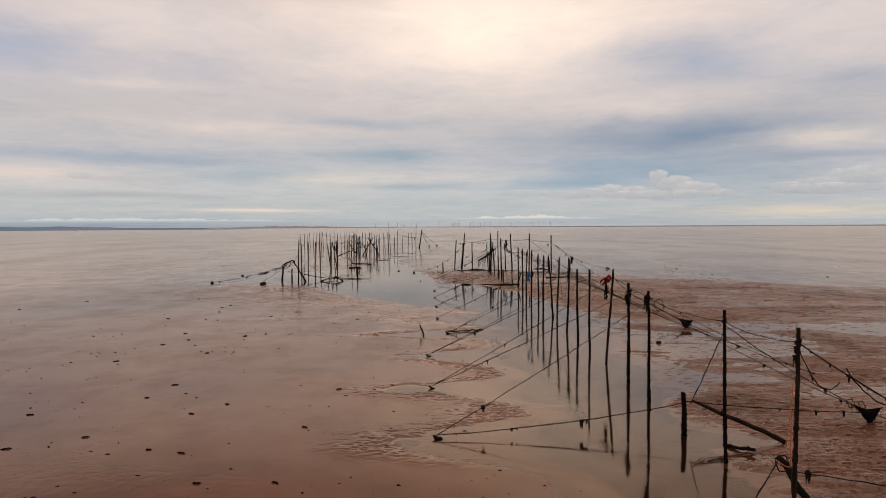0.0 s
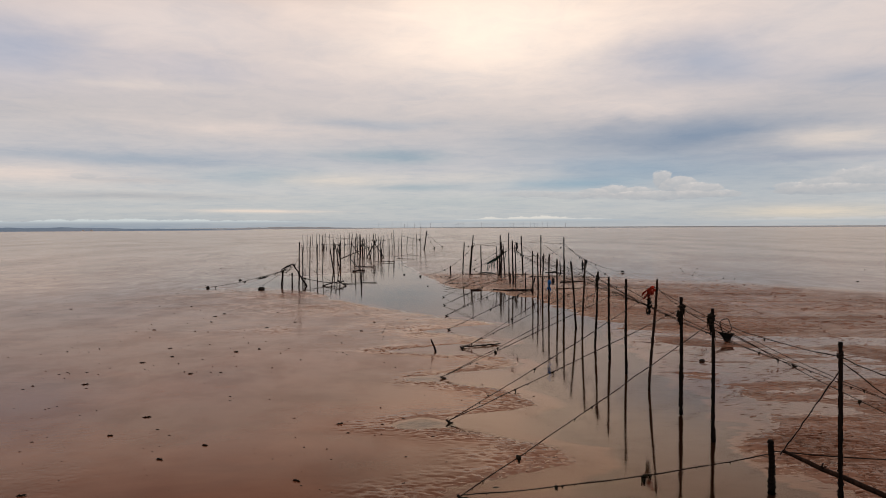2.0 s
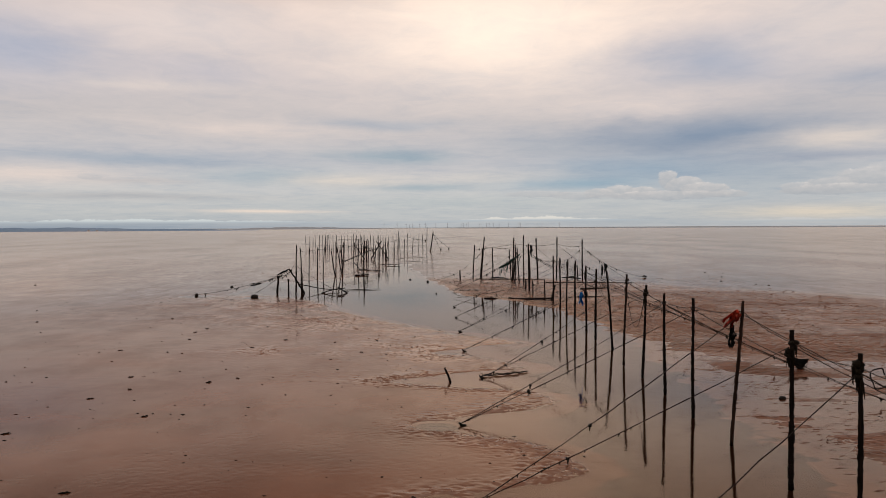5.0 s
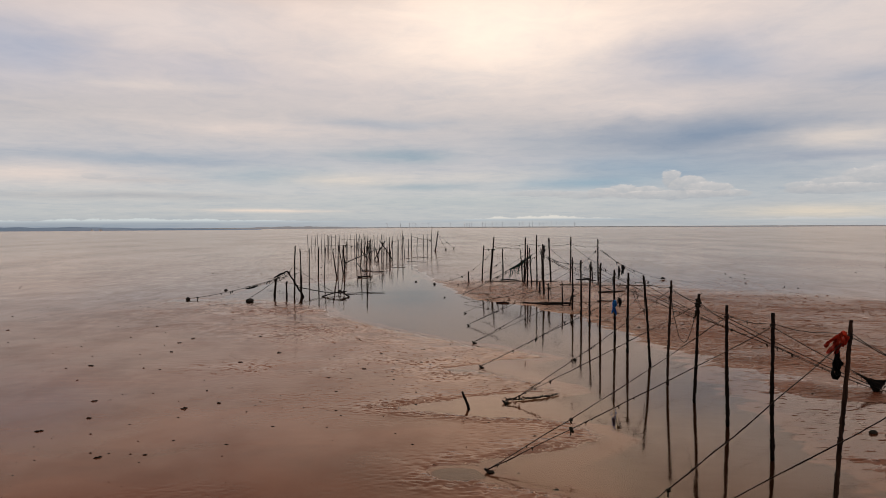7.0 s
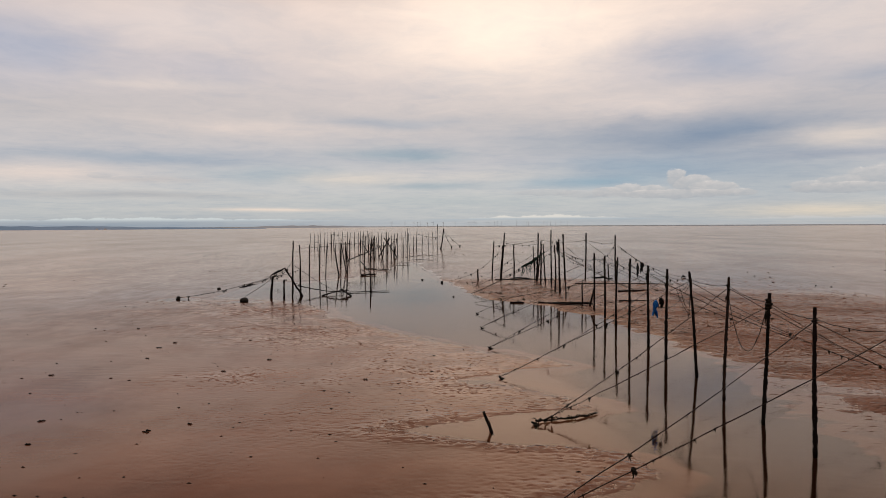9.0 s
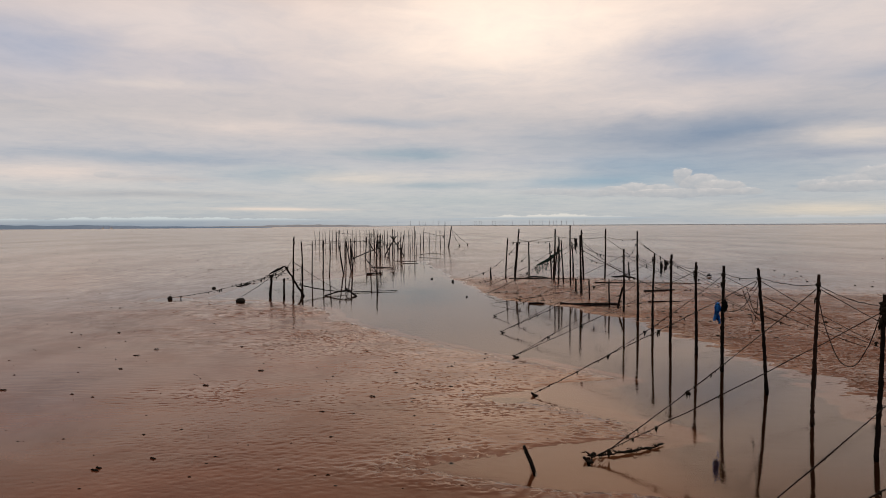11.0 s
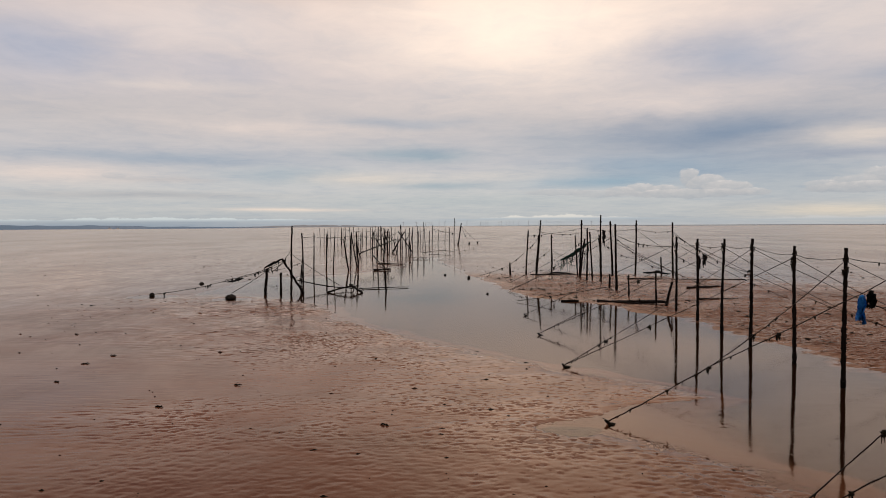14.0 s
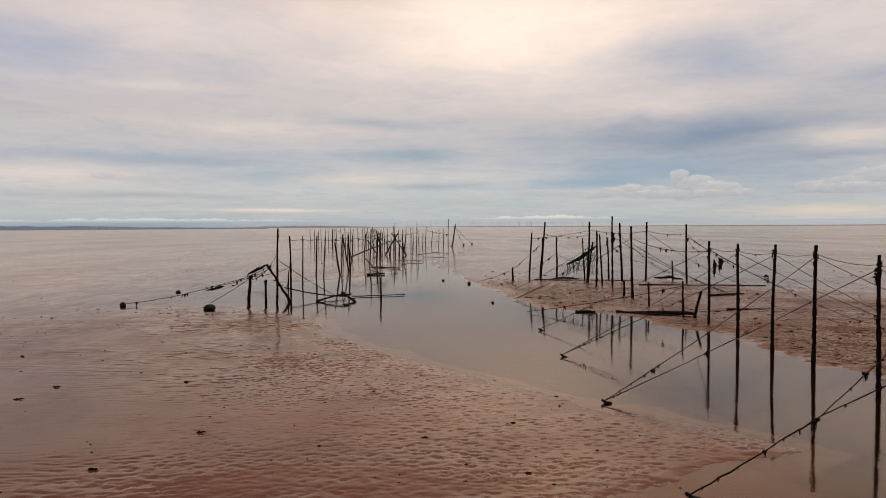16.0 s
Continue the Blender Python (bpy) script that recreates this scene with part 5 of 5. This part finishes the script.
for k, (a, b) in enumerate([((3.99, 6.72, 1.36), (3.97, 6.70, 0.55)), ((4.0, 6.72, 1.3), (3.93, 6.70, 0.75)), ((3.97, 6.70, 0.56), (4.1, 7.2, 0.45))]):
    rope(a, b, 0.01, 0.0048, (), "frayed orange twine hanging from a stake", "twine", "orange twine", 9 + k, ORANGE_TWINE, 8)
for k, (x, y, z, s) in enumerate([(4.25, 7.42, 0.42, 0.07), (4.22, 11.62, 1.66, 0.075), (6.55, 10.08, 0.36, 0.05), (6.72, 10.1, 0.32, 0.04)]):
    ob = thing("rope_loop", x, y, z, "loose loop of dark rope", "rope", "loose ropes")
    bm = bmesh.new()
    tube(bm, [(math.cos(a) * s, 0.03 * math.sin(3 * a), math.sin(a) * s * 1.4 - s) for a in np.linspace(0.3, 6.5, 20)], 0.007, 5)
    part("strand", bm, ROPE, ob)
for k, (a, b, sag) in enumerate([((4.03, 20.52, 1.7), (4.06, 19.2, 1.6), 0.75), ((4.0, 22.3, 1.75), (4.3, 22.9, 1.2), 0.3), ((3.98, 22.3, 1.7), (3.45, 22.2, 1.3), 0.15), ((4.0, 22.3, 1.72), (4.25, 23.2, 1.1), 0.35), ((4.02, 20.5, 1.75), (3.9, 20.3, 0.5), 0.02), ((3.99, 22.3, 1.78), (3.62, 22.3, 1.55), 0.10), ((3.99, 22.3, 1.76), (4.08, 22.3, 1.15), 0.22), ((3.8, 22.3, 1.66), (4.06, 22.3, 1.25), 0.18), ((3.74, 22.3, 1.62), (4.07, 22.3, 1.12), 0.12)]):
    rope(a, b, sag, 0.007, (), "slack loop of rope between stakes", "slack_rope", "loose ropes", 20 + k)


def rag(x, y, z, wide, long, mat, label, seed, lean=0.0):
    """Torn strips of plastic knotted together at one point."""
    rng = random.Random(seed)
    ob = thing("torn_rag", x, y, z, label, "rag")
    for s in range(6):
        bm = bmesh.new()
        rows = []
        w0, l0 = wide * rng.uniform(0.18, 0.42), long * rng.uniform(0.45, 1.0)
        ph, out = rng.uniform(0, 6), rng.uniform(-0.5, 0.5) * wide + lean * rng.uniform(0.3, 1.2)
        for j in range(10):
            v = j / 9
            half = w0 * (0.35 + 0.65 * math.sin(math.pi * min(1, 0.2 + 0.75 * v))) * rng.uniform(0.75, 1.2) / 2
            mid = out * v**0.8 + 0.025 * math.sin(6 * v + ph)
            rows.append([bm.verts.new((mid + half * (2 * i / 4 - 1), 0.05 * math.sin(2.2 * i + ph + 4 * v) * v + 0.03 * math.sin(ph) * v, -l0 * v + 0.018 * math.sin(3 * i + ph + 5 * v))) for i in range(5)])
        for p, q in zip(rows, rows[1:]):
            for i in range(4):
                bm.faces.new((p[i], p[i + 1], q[i + 1], q[i]))
        bmesh.ops.solidify(bm, geom=bm.faces[:], thickness=0.004)
        part("strip", bm, mat, ob)
    bm = bmesh.new()
    blob(bm, (0, 0, 0), 0.025, rng)
    part("knot", bm, mat, ob)


rag(4.12, 14.70, 1.86, 0.16, 0.24, RED_CLOTH, "torn red plastic rag tied to a stake", 1, -0.17)
rag(4.06, 14.72, 1.66, 0.06, 0.32, NET, "dark strip of cloth hanging under a rag", 2)
rag(3.36, 22.32, 1.40, 0.17, 0.34, BLUE_CLOTH, "torn blue plastic rag on a guy rope", 3, -0.05)
rag(3.46, 22.32, 1.455, 0.08, 0.2, NET, "dark weed rag on a guy rope", 4)

# a rope buried under a ridge of weed at one peg
ob = thing("weed_ridge", 0.72, 19.03, 0, "low ridge of dark weed caught along a rope", "seaweed")
rng = random.Random(19)
bm = bmesh.new()
run = [(1.0 * f + rng.uniform(-0.02, 0.02), 0.05 + 0.12 * f + 0.33 * f * f, 0.012 + 0.02 * rng.random()) for f in [k / 24 for k in range(25)]]
tube(bm, run, [0.007 + 0.018 * rng.random() * math.sin(math.pi * (k + 1) / 27) for k in range(25)], 7, rng, 0.5)
part("weed_mat", bm, WEED, ob)
for k in range(1, 24, 4):
    bm = bmesh.new()
    for _ in range(4):
        p = Vector(run[k])
        d = Vector((rng.uniform(-0.09, 0.09), rng.uniform(-0.09, 0.09), 0))
        tube(bm, [p, p + d * 0.5 + Vector((0, 0, 0.03)), p + d], [0.008, 0.007, 0.003], 5, rng, 0.3)
    part("frond", bm, WEED, ob)

# a leaning stick in the shallow water
ob = thing("leaning_stick", 0.02, 18.62, 0, "short dark stick leaning in shallow water", "stick")
bm = bmesh.new()
tube(bm, [(0.09, 0, -0.1), (0.048, 0, 0.02), (0.012, 0, 0.12), (-0.03, 0, 0.21), (-0.056, 0, 0.28)], [0.022, 0.024, 0.022, 0.02, 0.016], 7, random.Random(3), 0.1)
part("shaft", bm, OLD_WOOD, ob)

# stones and floats
for k, (x, y, s, flat, words) in enumerate([(-8.56, 35.3, 0.14, 1.0, "round weed-covered stone holding a rope"), (-11.45, 36.2, 0.10, 0.8, "weed-covered stone holding a rope"), (-9.97, 36.6, 0.07, 1.0, "small weedy float on a rope"),
                                            (-1.23, 43.7, 0.08, 0.9, "dark stone on the sand spit"), (-2.3, 45.4, 0.06, 0.6, "dark stone on the sand spit"), (-0.6, 36.8, 0.04, 1.3, "small dark stub in the water"),
                                            (5.95, 17.2, 0.05, 0.8, "small dark stone on the sand"), (8.3, 32.8, 0.07, 0.7, "small dark stone on the sand"), (7.5, 31.3, 0.08, 0.6, "small dark stone on the sand"), (6.3, 26.5, 0.05, 0.6, "small dark stone on the sand")]):
    rng = random.Random(800 + k)
    ob = thing("weedy_stone", x, y, 0.36 if k == 2 else 0.3 * s, words, "stone")
    bm = bmesh.new()
    blob(bm, (0, 0, 0), s, rng, flat, 0.12, 3)
    part("stone", bm, STONE, ob)
    bm = bmesh.new()
    tuft(bm, (0, 0, s * 0.6 * flat), s * 0.8, rng, 7, 1.0)
    part("seaweed", bm, WEED, ob)

# strands of weed left on the sand
CLUMPS = [(-14.67, 24.99), (-13.57, 27.57), (-4.50, 11.85), (-2.81, 8.92), (-1.32, 7.85), (-2.23, 7.84), (-2.98, 11.40), (-5.20, 9.11), (-5.87, 10.80), (-4.41, 9.61), (-3.29, 9.06), (-4.39, 12.82), (-3.35, 10.82),
          (-7.36, 25.93), (-4.72, 18.62), (-6.57, 15.14), (-1.42, 10.05), (-1.28, 12.40), (-5.58, 26.22), (-7.45, 25.22), (-4.99, 22.55), (-4.43, 23.75), (-11.95, 33.49), (-9.36, 28.27), (-2.10, 21.84),
          (-6.51, 19.07), (-6.03, 17.99), (-4.73, 18.55), (-6.40, 17.28), (-4.90, 16.08), (-4.26, 18.94), (-8.23, 22.21), (-7.11, 23.90)]


def clump(seed):
    rng = random.Random(seed)
    ob = thing("seaweed_clump", 0, 0, 0, "small flat clump of dark seaweed on wet sand", "seaweed", "seaweed clumps")
    bm = bmesh.new()
    for _ in range(7):
        a, L = rng.uniform(-0.5, 0.5) + (math.pi if rng.random() < 0.5 else 0), rng.uniform(0.025, 0.075)
        e = Vector((math.cos(a) * L, math.sin(a) * L * 0.7, 0.003))
        tube(bm, [(0, 0, 0.006), e * 0.5 + Vector((0, 0, rng.uniform(0.004, 0.014))), e], [0.007, 0.009, 0.003], 5, rng, 0.2)
    part("frond_mat", bm, WEED, ob)
    return ob


kinds = [clump(900 + k) for k in range(4)]
rng = random.Random(12)
for i, (x, y) in enumerate(CLUMPS):
    m = Matrix.Translation((x, y, max(0.0, float(height(np.array([x]), np.array([y]))[0])))) @ Matrix.Rotation(rng.uniform(-0.6, 0.6), 4, "Z")
    if i < 4:
        kinds[i].matrix_basis = m
    else:
        copy_thing(kinds[i % 4], m)

# crumbs of weed, shell and worm casts, too many to count
rng = random.Random(55)
verts, faces = [], []
spots = [(rng.uniform(-16, 3.5), 7 + 45 * rng.random() ** 1.2, 0.005 + 0.022 * rng.random() ** 5) for _ in range(5200)]
spots += [(rng.uniform(-60, 60), rng.uniform(38, 160), rng.uniform(0.02, 0.06)) for _ in range(900)]
spots += [(rng.uniform(4.8, 24), rng.uniform(8, 45), rng.uniform(0.008, 0.025)) for _ in range(400)]
for _ in range(650):
    y = rng.uniform(27, 46)
    spots.append((float(np.interp(y, SHORE_Y, SHORE_R)) + 0.3 + 5.0 * rng.random() ** 1.6, y, 0.012 + 0.04 * rng.random() ** 2.5))
zs, _, wet, _, _ = relief(np.array([s[0] for s in spots]), np.array([s[1] for s in spots]))
for (x, y, s), z, p in zip(spots, zs, wet):
    if p > 0.3:
        continue
    z = max(0.0, float(z))
    k = len(verts)
    a = rng.uniform(0, 3.1)
    lx, ly = s * rng.uniform(1.0, 2.4), s * rng.uniform(0.6, 1.2)
    for j in range(5):
        b = a + j * 1.2566
        verts.append((x + math.cos(b) * lx, y + math.sin(b) * ly, z - 0.004))
    verts.append((x + rng.uniform(-0.3, 0.3) * s, y, z + s * rng.uniform(0.3, 0.7)))
    faces += [(k + j, k + (j + 1) % 5, k + 5) for j in range(5)]
me = bpy.data.meshes.new("sand_debris")
me.from_pydata(verts, [], faces)
me.materials.append(WEED)
tagged(new("sand_debris", me), "scattered dark crumbs of weed and shell on sand", "debris", kind="stuff")
